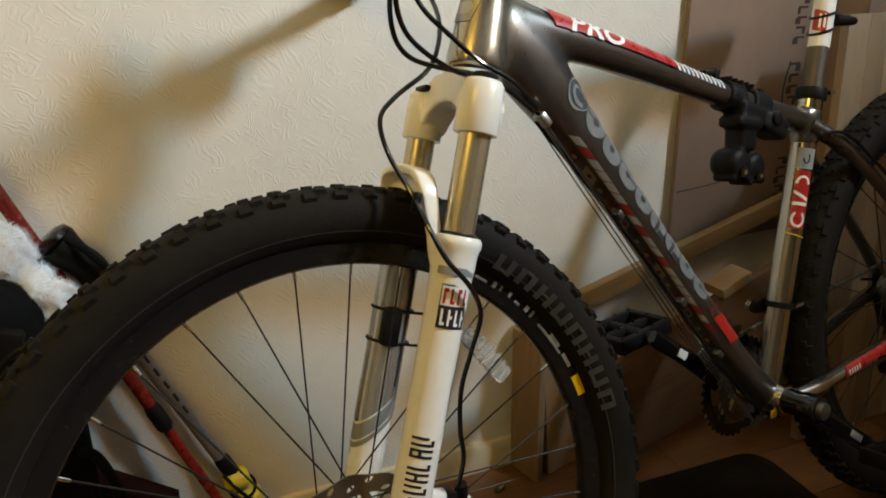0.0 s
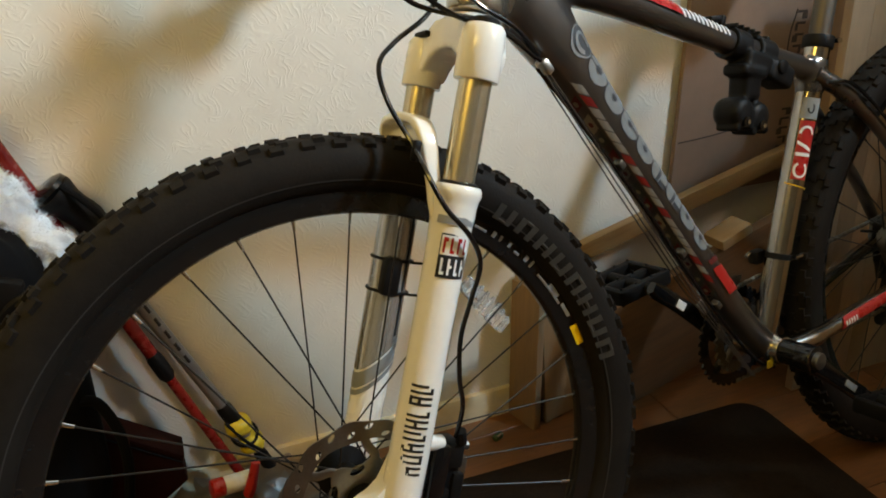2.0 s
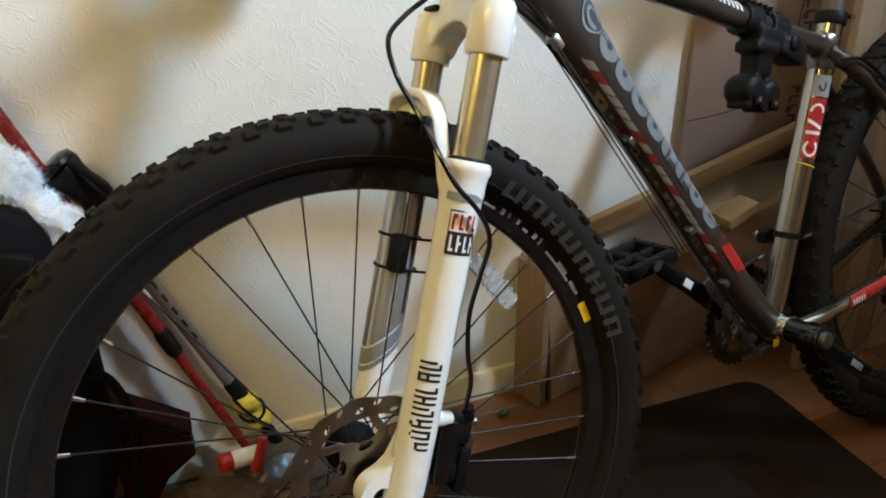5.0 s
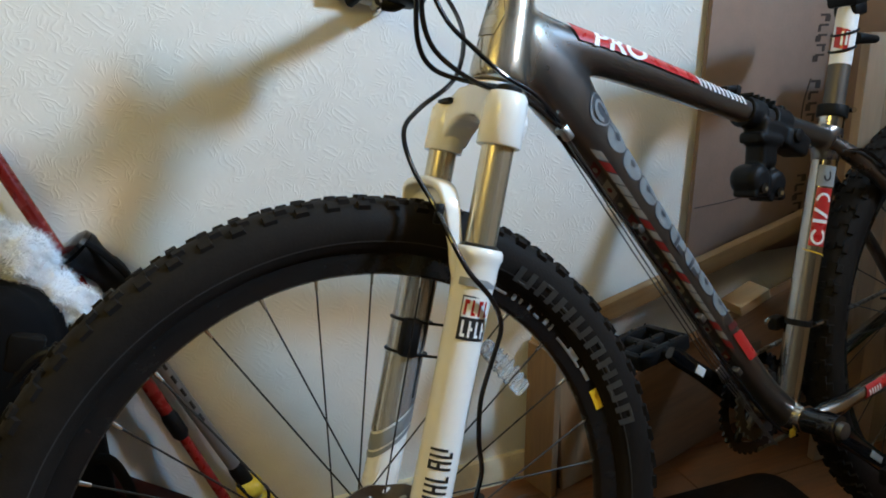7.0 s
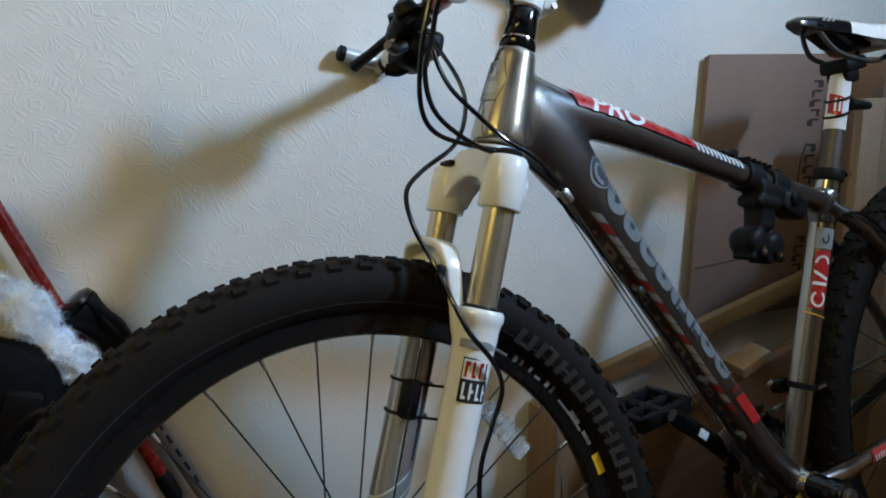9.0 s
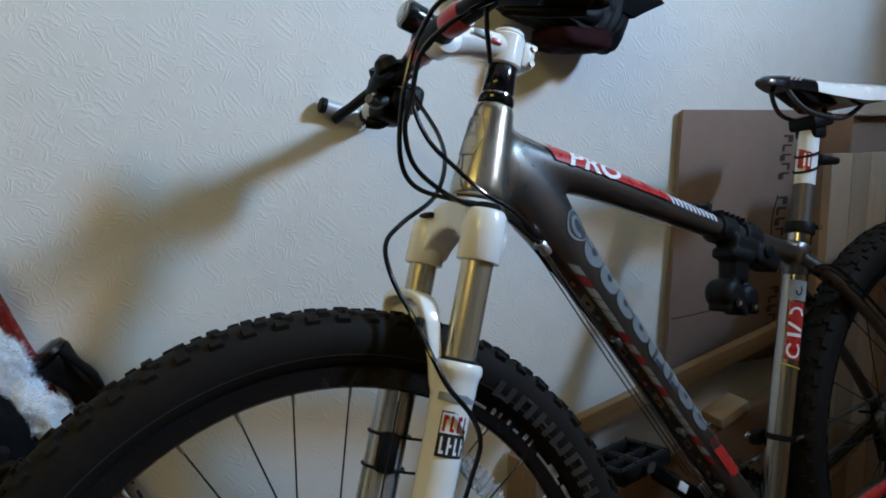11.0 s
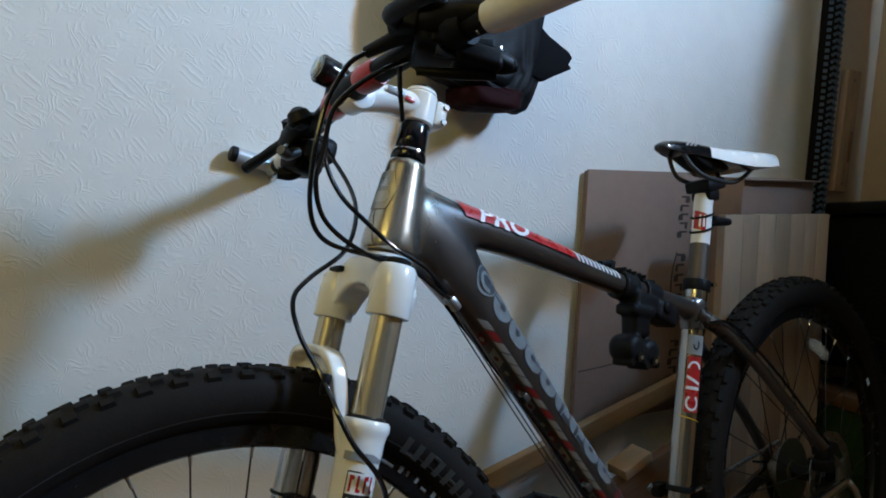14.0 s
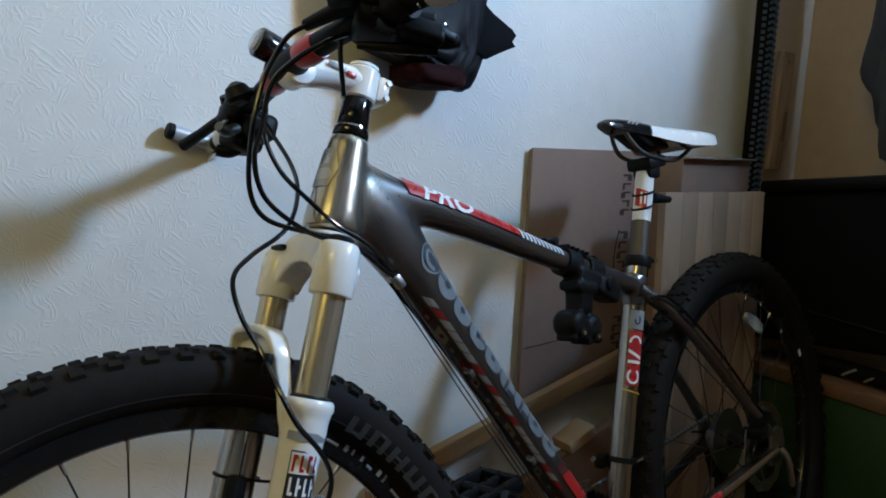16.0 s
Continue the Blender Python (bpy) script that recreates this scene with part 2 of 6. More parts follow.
M_DULLRED = mat("dull_red_tube_print", (0.20, 0.014, 0.012), 0.45, var=0.1)
M_TUBEDARK = mat("dark_slate_tube_print", (0.042, 0.046, 0.052), 0.4, var=0.1)
M_CREAM = mat("cream_tube_print", (0.22, 0.205, 0.18), 0.4, var=0.1)
M_GREEN = mat("green_plastic", (0.016, 0.045, 0.010), 0.5, var=0.15, scale=6)
M_GREYPOLE = mat("grey_pole_aluminium", (0.27, 0.28, 0.30), 0.35, metal=0.7, var=0.12)
M_POLY = glass("crumpled_film", (0.30, 0.23, 0.17), 0.36)
M_CLOTH = mat("dark_jacket_cloth", (0.03, 0.028, 0.027), 0.85, var=0.25, scale=9, bump=0.0015, bscale=40)
M_TREADBLUE = mat("grey_blue_tread", (0.065, 0.09, 0.115), 0.7, var=0.3, scale=20)


# ---- mesh helpers ----
def finish(bm, angle=35):
    bmesh.ops.recalc_face_normals(bm, faces=bm.faces)
    me = bpy.data.meshes.new("mesh")
    bm.to_mesh(me)
    bm.free()
    me.polygons.foreach_set("use_smooth", [True] * len(me.polygons))
    me.set_sharp_from_angle(angle=radians(angle))
    return me


def part(name, bm, material, parent=None, label="", m=None, angle=35):
    me = bm if isinstance(bm, bpy.types.Mesh) else finish(bm, angle)
    if material and not me.materials:
        me.materials.append(material)
    ob = new(name, me)
    if parent:
        ob.parent = parent
    if m is not None:
        ob.matrix_basis = m
    if label:
        ob["label"] = label
    return ob


def thing(name, bm, material, label, category, m=None, group="", kind="", angle=35):
    return tagged(part(name, bm, material, None, "", m, angle), label, category, group, kind)


def empty(name, label, category, m=None, group=""):
    ob = new(name)
    ob.empty_display_size = 0.05
    if m is not None:
        ob.matrix_basis = m
    return tagged(ob, label, category, group)


def cuboid(size, centre=(0, 0, 0), bevel=0.0, m=None, bm=None, segs=2):
    own = bmesh.new()
    bmesh.ops.create_cube(own, size=1)
    bmesh.ops.scale(own, vec=size, verts=own.verts)
    if bevel:
        bmesh.ops.bevel(own, geom=list(own.edges), offset=bevel, segments=segs, affect="EDGES", profile=0.5)
    bmesh.ops.transform(own, matrix=(m or Matrix()) @ Matrix.Translation(centre), verts=own.verts)
    return merge(bm, own)


def merge(bm, own):
    if bm is None:
        return own
    me = bpy.data.meshes.new("tmp")
    own.to_mesh(me)
    own.free()
    bm.from_mesh(me)
    bpy.data.meshes.remove(me)
    return bm


def spline(points, n):
    """Catmull-Rom through the points, n steps a span."""
    p = [Vector(q) for q in points]
    p = [2 * p[0] - p[1]] + p + [2 * p[-1] - p[-2]]
    out = []
    for i in range(1, len(p) - 2):
        for k in range(n):
            t = k / n
            out.append(0.5 * (2 * p[i] + (p[i + 1] - p[i - 1]) * t + (2 * p[i - 1] - 5 * p[i] + 4 * p[i + 1] - p[i + 2]) * t * t
                              + (3 * p[i] - p[i - 1] - 3 * p[i + 1] + p[i + 2]) * t ** 3))
    return out + [p[-2]]


def tube(points, radius, segs=12, bm=None, caps=True):
    """A round tube along points; radius a number or one for each point."""
    pts = [Vector(q) for q in points]
    rad = radius if isinstance(radius, (list, tuple)) else [radius] * len(pts)
    bm = bm or bmesh.new()
    rings, up = [], None
    for i, c in enumerate(pts):
        t = (pts[min(i + 1, len(pts) - 1)] - pts[max(i - 1, 0)]).normalized()
        if up is None:
            up = t.orthogonal().normalized()
        up = (up - t * up.dot(t)).normalized()
        side = t.cross(up)
        rings.append([bm.verts.new(c + rad[i] * (math.cos(a) * up + math.sin(a) * side)) for a in [2 * math.pi * k / segs for k in range(segs)]])
    for a, b in zip(rings, rings[1:]):
        for k in range(segs):
            bm.faces.new((a[k], a[(k + 1) % segs], b[(k + 1) % segs], b[k]))
    if caps:
        bm.faces.new(rings[0][::-1])
        bm.faces.new(rings[-1])
    return bm


def rod(p0, p1, r, segs=16, bm=None, bevel=0.0, r2=None):
    p0, p1 = Vector(p0), Vector(p1)
    r2 = r if r2 is None else r2
    if bevel:
        d = (p1 - p0).normalized() * bevel
        return tube([p0, p0 + d * 0.3, p0 + d, p1 - d, p1 - d * 0.3, p1], [r - bevel, r - bevel * 0.3, r, r2, r2 - bevel * 0.3, r2 - bevel], segs, bm)
    return tube([p0, p1], [r, r2], segs, bm)


def lathe(profile, segs=48, bm=None, closed=False):
    """Profile of (radius, y) turned round the y axis."""
    bm = bm or bmesh.new()
    rings = []
    for r, y in profile:
        rings.append([bm.verts.new((r * math.cos(2 * math.pi * k / segs), y, r * math.sin(2 * math.pi * k / segs))) for k in range(segs)])
    pairs = list(zip(rings, rings[1:])) + ([(rings[-1], rings[0])] if closed else [])
    for a, b in pairs:
        for k in range(segs):
            bm.faces.new((a[k], a[(k + 1) % segs], b[(k + 1) % segs], b[k]))
    if not closed:
        for ring in (rings[0], rings[-1]):
            if (ring[0].co - ring[segs // 2].co).length > 1e-5:
                bm.faces.new(ring)
    return bm


def slab(outline, thick, bevel=0.0, bm=None, m=None):
    """A flat outline of (x, z) made thick along y, centred."""
    own = bmesh.new()
    f = own.faces.new([own.verts.new((x, -thick / 2, z)) for x, z in outline])
    r = bmesh.ops.extrude_face_region(own, geom=[f])
    bmesh.ops.translate(own, vec=(0, thick, 0), verts=[v for v in r["geom"] if isinstance(v, bmesh.types.BMVert)])
    if bevel:
        rim = [e for e in own.edges if abs(e.verts[0].co.y - e.verts[1].co.y) < 1e-6]
        bmesh.ops.bevel(own, geom=rim, offset=bevel, segments=2, affect="EDGES", profile=0.5)
    if m is not None:
        bmesh.ops.transform(own, matrix=m, verts=own.verts)
    return merge(bm, own)


def arc(cx, cz, r, a0, a1, n):
    return [(cx + r * math.cos(radians(a0 + (a1 - a0) * k / n)), cz + r * math.sin(radians(a0 + (a1 - a0) * k / n))) for k in range(n + 1)]


class Skin:
    """The surface of a lofted tube: stations of centre, half depth a, half width b, lying in a plane across y."""

    def __init__(self, stations, n=10, power=2.0):
        cs = spline([Vector(s[0]) for s in stations], n)
        ab = spline([Vector((s[1], s[2], 0)) for s in stations], n)
        self.c, self.a, self.b = cs, [v.x for v in ab], [v.y for v in ab]
        self.power = power
        self.length = [0.0]
        for p, q in zip(cs, cs[1:]):
            self.length.append(self.length[-1] + (q - p).length)

    def at(self, s, ang, off=0.0):
        L = self.length
        s = min(max(s, 0), L[-1] - 1e-6)
        i = max(k for k in range(len(L) - 1) if L[k] <= s)
        f = (s - L[i]) / (L[i + 1] - L[i])
        c = self.c[i].lerp(self.c[i + 1], f)
        a, b = self.a[i] + (self.a[i + 1] - self.a[i]) * f, self.b[i] + (self.b[i + 1] - self.b[i]) * f
        t = (self.c[min(i + 1, len(self.c) - 1)] - self.c[max(i - 1, 0)]).normalized()
        up = Vector((0, 1, 0)).cross(t).normalized()
        if up.z < 0:
            up = -up
        side = t.cross(up) if t.cross(up).y > 0 else up.cross(t)
        e = 2 / self.power
        ca, sa = math.cos(radians(ang)), math.sin(radians(ang))
        ca, sa = math.copysign(abs(ca) ** e, ca), math.copysign(abs(sa) ** e, sa)
        return c + up * (a + off) * ca + side * (b + off) * sa

    def mesh(self, segs=28, bm=None):
        bm = bm or bmesh.new()
        rings = [[bm.verts.new(self.at(s, 360 * k / segs)) for k in range(segs)] for s in self.length]
        for p, q in zip(rings, rings[1:]):
            for k in range(segs):
                bm.faces.new((p[k], p[(k + 1) % segs], q[(k + 1) % segs], q[k]))
        bm.faces.new(rings[0])
        bm.faces.new(rings[-1])
        return bm

    def wrap(self, bm_flat, s0, ang0, per_metre, off=0.0005, flip=1):
        """Lays a flat mesh (x along the tube, z across, in metres) on the skin, from s0 on, round the angle ang0; per_metre: degrees a metre."""
        for v in bm_flat.verts:
            v.co = self.at(s0 + v.co.x, ang0 + flip * v.co.z * per_metre, off + max(0, v.co.y))
        return bm_flat


def flat_rect(x0, x1, z0, z1, nx=8, nz=4, bm=None, shear=0.0):
    bm = bm or bmesh.new()
    g = [[bm.verts.new((x0 + (x1 - x0) * i / nx + shear * (j / nz - 0.5), 0, z0 + (z1 - z0) * j / nz)) for j in range(nz + 1)] for i in range(nx + 1)]
    for i in range(nx):
        for j in range(nz):
            bm.faces.new((g[i][j], g[i + 1][j], g[i + 1][j + 1], g[i][j + 1]))
    return bm


def flat_ring(cx, cz, rx, rz, w, a0=0, a1=360, n=28, bm=None):
    bm = bm or bmesh.new()
    full = abs(a1 - a0) >= 360
    g = []
    for k in range(n + (0 if full else 1)):
        a = radians(a0 + (a1 - a0) * k / n)
        g.append((bm.verts.new((cx + rx * math.cos(a), 0, cz + rz * math.sin(a))), bm.verts.new((cx + (rx - w) * math.cos(a), 0, cz + (rz - w) * math.sin(a)))))
    for k in range(n if full else len(g) - 1):
        p, q = g[k], g[(k + 1) % len(g)]
        bm.faces.new((p[0], q[0], q[1], p[1]))
    return bm


def flat_disc(cx, cz, rx, rz, n=24, bm=None):
    bm = bm or bmesh.new()
    c = bm.verts.new((cx, 0, cz))
    v = [bm.verts.new((cx + rx * math.cos(2 * math.pi * k / n), 0, cz + rz * math.sin(2 * math.pi * k / n))) for k in range(n)]
    for k in range(n):
        bm.faces.new((c, v[k], v[(k + 1) % n]))
    return bm


def flat_text(word, size):
    """Letters in the built-in font as a flat mesh in x and z."""
    cu = bpy.data.curves.new("letters", "FONT")
    cu.body, cu.size, cu.resolution_u, cu.offset = word, size, 3, size * 0.03
    ob = bpy.data.objects.new("letters", cu)
    scene.collection.objects.link(ob)
    me = bpy.data.meshes.new_from_object(ob.evaluated_get(bpy.context.evaluated_depsgraph_get()))
    bpy.data.objects.remove(ob)
    bm = bmesh.new()
    bm.from_mesh(me)
    bmesh.ops.triangulate(bm, faces=bm.faces)
    bmesh.ops.subdivide_edges(bm, edges=bm.edges, cuts=3)
    for v in bm.verts:
        v.co = (v.co.x, 0, v.co.y)
    return bm


# ---- room ----
def structure(name, bm, material, label, category):
    return thing(name, bm, material, label, category, kind="structure")


def span(x0, x1, y0, y1, z0, z1, bm=None):
    return cuboid((x1 - x0, y1 - y0, z1 - z0), ((x0 + x1) / 2, (y0 + y1) / 2, (z0 + z1) / 2), bm=bm)


structure("floor", span(ROOM_W, ROOM_E, ROOM_S, WALL_Y, -0.12, -0.014), M_OLDWOOD, "dark underlay below the laminate floor boards", "floor")
structure("wall_north", span(ROOM_W - 0.15, ROOM_E + WALL_T, WALL_Y, WALL_Y + 0.15, -0.12, CEIL + 0.1), M_WALL, "off-white wall papered with raised brush-stroke wallpaper", "wall")
east = span(ROOM_E, ROOM_E + WALL_T, WIN[1], WALL_Y, -0.12, CEIL)
span(ROOM_E, ROOM_E + WALL_T, ROOM_S, WIN[0], -0.12, CEIL, east)
span(ROOM_E, ROOM_E + WALL_T, WIN[0], WIN[1], -0.12, WIN[2], east)
span(ROOM_E, ROOM_E + WALL_T, WIN[0], WIN[1], WIN[3], CEIL, east)
structure("wall_east", east, M_TANWALL, "tan painted wall beside the papered wall", "wall")
# unseen ledge, added to cut the window light low in the room
structure("window_shade_board", cuboid((0.205, WIN[1] - WIN[0] + 0.30, 0.03), (ROOM_E - 0.0275, (WIN[0] + WIN[1]) / 2 + 0.07, WIN[2] - 0.017), 0.004), M_CEIL, "unseen white board under the window, added to shade the lower room", "sill")
structure("wall_corner", span(0.776, ROOM_E - 0.002, WALL_Y - 0.035, WALL_Y - 0.002, 0.0, CEIL), M_TANWALL, "tan painted boxing in the corner between the walls", "wall")
structure("wall_west", span(ROOM_W - 0.15, ROOM_W, ROOM_S, WALL_Y, -0.12, CEIL), M_PLAIN, "plain painted wall closing the room", "wall")
structure("wall_south", span(ROOM_W - 0.15, ROOM_E + WALL_T, ROOM_S - 0.15, ROOM_S, -0.12, CEIL), M_PLAIN, "plain painted wall closing the room", "wall")
structure("ceiling", span(ROOM_W - 0.15, ROOM_E + WALL_T, ROOM_S - 0.15, WALL_Y, CEIL, CEIL + 0.1), M_CEIL, "plain white painted ceiling", "ceiling")
skirt = slab([(0, 0), (0.014, 0), (0.014, 0.046), (0.009, 0.057), (0, 0.058)], ROOM_E - ROOM_W, m=Matrix.Translation(((ROOM_W + ROOM_E) / 2, WALL_Y, 0)) @ Matrix.Rotation(radians(-90), 4, "Z"))
structure("baseboard", skirt, M_SKIRT, "low cream painted skirting board along the papered wall", "baseboard")


# ---- floor mat and things on the floor ----
def doormat():
    bm = bmesh.new()
    w, d, r = 0.80, 0.66, 0.05
    out = arc(w / 2 - r, d / 2 - r, r, 0, 90, 6) + arc(-w / 2 + r, d / 2 - r, r, 90, 180, 6) + arc(-w / 2 + r, -d / 2 + r, r, 180, 270, 6) + arc(w / 2 - r, -d / 2 + r, r, 270, 360, 6)
    return slab(out, 0.007, 0.002, bm, Matrix.Rotation(radians(90), 4, "X"))


thing("floor_mat", doormat(), M_MAT, "dark brown textile mat lying on the floor under the bicycle", "mat", pose(-0.19, -0.055, 0.0037, 0, 0, -2))


# ---- mountain bike ----
# bike space: x to the rear, y to its right, z up, wheels on z = 0; it leans on the papered wall
BIKE = Matrix.Rotation(radians(9.6), 4, "Z") @ Matrix.Rotation(radians(-11.0), 4, "X")
bike = empty("mountain_bike", "grey hardtail mountain bike with white fork leaning against papered wall", "bicycle", BIKE)
HEAD = radians(70.5)
STEER_UP = Vector((math.cos(HEAD), 0, math.sin(HEAD)))
STEER_FWD = Vector((-math.sin(HEAD), 0, math.cos(HEAD)))
FOOT = Vector((-0.6275, 0, 0.3534))
TURN = Matrix.Rotation(radians(-6.16), 4, STEER_UP)


def st(along, fwd, lat):
    """A point of the fork and bars: metres up the steering axis, ahead of it, and to the right."""
    return FOOT + TURN @ (STEER_UP * along + STEER_FWD * fwd + Vector((0, lat, 0)))


STEER = Matrix.Translation(FOOT) @ TURN @ Matrix((( -math.sin(HEAD), 0, math.cos(HEAD), 0), (0, -1, 0, 0), (math.cos(HEAD), 0, math.sin(HEAD), 0), (0, 0, 0, 1)))
# STEER: local x ahead, local y to the bike's left, local z up the steering axis


# wheels -------------------------------------------------------------
def tyre_mesh(seed):
    rnd = random.Random(seed)
    prof = [(0.309, -0.0125), (0.314, -0.019), (0.322, -0.0245), (0.333, -0.0272), (0.344, -0.0268), (0.353, -0.0235), (0.3595, -0.0165), (0.3625, -0.008),
            (0.3633, 0), (0.3625, 0.008), (0.3595, 0.0165), (0.353, 0.0235), (0.344, 0.0268), (0.333, 0.0272), (0.322, 0.0245), (0.314, 0.019), (0.309, 0.0125), (0.306, 0.0)]
    bm = lathe(prof, 128, closed=True)

    def knob(ang, r0, y, ln, w, h, lean):
        m = Matrix.Rotation(-ang, 4, "Y") @ Matrix.Translation((r0, y, 0)) @ Matrix.Rotation(lean, 4, "Z")
        vs = []
        for x, k in ((-0.003, 1.06), (h, 0.84)):
            for sy, sz in ((-1, -1), (1, -1), (1, 1), (-1, 1)):
                vs.append(bm.verts.new(m @ Vector((x, sy * w / 2 * k, sz * ln / 2 * k))))
        bm.faces.new(vs[4:])
        for k in range(4):
            bm.faces.new((vs[k], vs[(k + 1) % 4], vs[4 + (k + 1) % 4], vs[4 + k]))

    n = 74
    for k in range(n):
        a = 2 * math.pi * k / n
        j = lambda: rnd.uniform(-0.004, 0.004)
        if k % 2:
            for s in (-1, 1):
                knob(a + j(), 0.3622, s * 0.0062, 0.0112, 0.0085, 0.0036, 0)
        else:
            knob(a + j(), 0.3622, 0, 0.0105, 0.0112, 0.0036, 0)
        for s in (-1, 1):
            b = a + 0.3 * 2 * math.pi / n * s
            knob(b + (0.5 * 2 * math.pi / n if k % 2 else 0) * 0.3, 0.3605, s * 0.0152, 0.0118, 0.0080, 0.0030, s * 0.35)
            knob(b + 0.4 * 2 * math.pi / n, 0.3560, s * (0.0224 if k % 2 else 0.0212), 0.0132, 0.0082 if k % 2 else 0.0100, 0.0029, s * 0.70)
    return bm


def rim_mesh():
    return lathe([(0.2865, -0.0045), (0.289, -0.0085), (0.299, -0.0108), (0.306, -0.0118), (0.3145, -0.0122), (0.3145, -0.0105), (0.309, -0.009), (0.309, 0.009), (0.3145, 0.0105),
                  (0.3145, 0.0122), (0.306, 0.0118), (0.299, 0.0108), (0.289, 0.0085), (0.2865, 0.0045)], 128, closed=True)


def pierced(outer, holes, y, thick):
    """A flat plate across y with an outline and holes, each a list of (x, z)."""
    bm = bmesh.new()
    sides = []
    for yy in (y - thick / 2, y + thick / 2):
        loops = [[bm.verts.new((x, yy, z)) for x, z in loop] for loop in [outer] + holes]
        eds = [bm.edges.new((lp[k], lp[(k + 1) % len(lp)])) for lp in loops for k in range(len(lp))]
        bmesh.ops.triangle_fill(bm, use_beauty=True, edges=eds)
        sides.append(loops)
    for p, q in zip(*sides):
        for k in range(len(p)):
            bm.faces.new((p[k], p[(k + 1) % len(p)], q[(k + 1) % len(p)], q[k]))
    return bm


def oval(r, a, rx, rt, tilt, n=10):
    """A small oval hole at radius r and angle a."""
    out = []
    for k in range(n):
        u, v = rx * math.cos(2 * math.pi * k / n), rt * math.sin(2 * math.pi * k / n)
        u, v = u * math.cos(tilt) - v * math.sin(tilt), u * math.sin(tilt) + v * math.cos(tilt)
        out.append(((r + u) * math.cos(a) - v * math.sin(a), (r + u) * math.sin(a) + v * math.cos(a)))
    return out


def rotor_mesh(y, r=0.083):
    tau = 2 * math.pi
    wavy = [((r + 0.0014 * math.cos(12 * tau * k / 96)) * math.cos(tau * k / 96), (r + 0.0014 * math.cos(12 * tau * k / 96)) * math.sin(tau * k / 96)) for k in range(96)]
    inner = [((r - 0.0195 + 0.0016 * math.cos(6 * tau * k / 96)) * math.cos(tau * k / 96), (r - 0.0195 + 0.0016 * math.cos(6 * tau * k / 96)) * math.sin(tau * k / 96)) for k in range(96)]
    holes = [inner]
    for k in range(24):
        a = tau * k / 24
        holes.append(oval(r - (0.0062 if k % 2 else 0.0125), a, 0.0026, 0.0048, 0.5))
    bm = pierced(wavy, holes, y, 0.0018)
    star = [((0.040 + 0.0055 * math.cos(6 * tau * k / 72)) * math.cos(tau * k / 72), (0.040 + 0.0055 * math.cos(6 * tau * k / 72)) * math.sin(tau * k / 72)) for k in range(72)]
    bore = [(0.017 * math.cos(tau * k / 36), 0.017 * math.sin(tau * k / 36)) for k in range(36)]
    merge(bm, pierced(star, [bore] + [oval(0.032, tau * (k + 0.5) / 6, 0.0045, 0.0085, 0.25, 14) for k in range(6)], y, 0.0018))
    for k in range(6):
        a = tau * k / 6
        pts = [Vector((q * math.cos(a + t), y, q * math.sin(a + t))) for q, t in ((r - 0.016, 0.34), (r - 0.028, 0.24), (0.048, 0.08), (0.038, 0.0))]
        own = tube(spline(pts, 4), 0.0048, 8)
        for v in own.verts:
            v.co.y = y + (v.co.y - y) * 0.2
        merge(bm, own)
    return bm


def hub_mesh(width, big):
    h = width / 2
    return lathe([(0.009, -h), (0.016, -h + 0.002), (0.016, -h + 0.012), (0.029 if big else 0.024, -h + 0.014), (0.029 if big else 0.024, -h + 0.018), (0.014, -h + 0.024), (0.0125, 0), (0.014, h - 0.024),
                  (0.029 if big else 0.024, h - 0.018), (0.029 if big else 0.024, h - 0.014), (0.016, h - 0.012), (0.016, h - 0.002), (0.009, h)], 32)


def wheel(name, m, phase, label, rotor_y, hub_w, seed):
    w = part(name, rim_mesh(), M_RIM, bike, label, m)
    part("tyre", tyre_mesh(seed), M_RUBBER, w, "black knobbly tyre with grey lettering")
    part("hub", hub_mesh(hub_w, True), M_BLACK, w)
    part("brake_rotor", rotor_mesh(rotor_y), M_ROTOR, w, "perforated steel brake rotor", angle=50)
    # one spoke for each side and lacing direction, then turned round the hub
    kinds = []
    for side in (-1, 1):
        for lace in (-1, 1):
            a = lace * radians(58)
            top, low = Vector((0.289, side * 0.002, 0)), Vector((0.026 * math.cos(a), side * (hub_w / 2 - 0.016), 0.026 * math.sin(a)))
            sp = finish(tube([low, top.lerp(low, 0.04), top], 0.0010, 6))
            d = (low - top).normalized()
            ni = finish(tube([top, top + d * 0.004, top + d * 0.013], [0.0026, 0.0021, 0.0017], 8))
            kinds.append((sp, ni))
    order = [1, 3, 0, 2]
    for k in range(32):
        sp, ni = kinds[order[k % 4]]
        turn = Matrix.Rotation(-(phase + k * 2 * math.pi / 32), 4, "Y")
        s = part("spoke", sp, M_SPOKE, w, m=turn)
        part("nipple", ni, M_CHROME, s)
    return w


axle_f = st(0.0, 0.0496, 0)
FRONT = Matrix.Translation(axle_f) @ TURN
AXLE_R = Vector((0.434, 0, 0.37))
REAR = Matrix.Translation(AXLE_R)
front = wheel("front_wheel", FRONT, 1.405, "front wheel with black rim and spokes", -0.036, 0.092, 1)
rear = wheel("rear_wheel", REAR, 1.1, "rear wheel with black rim and spokes", -0.046, 0.118, 2)


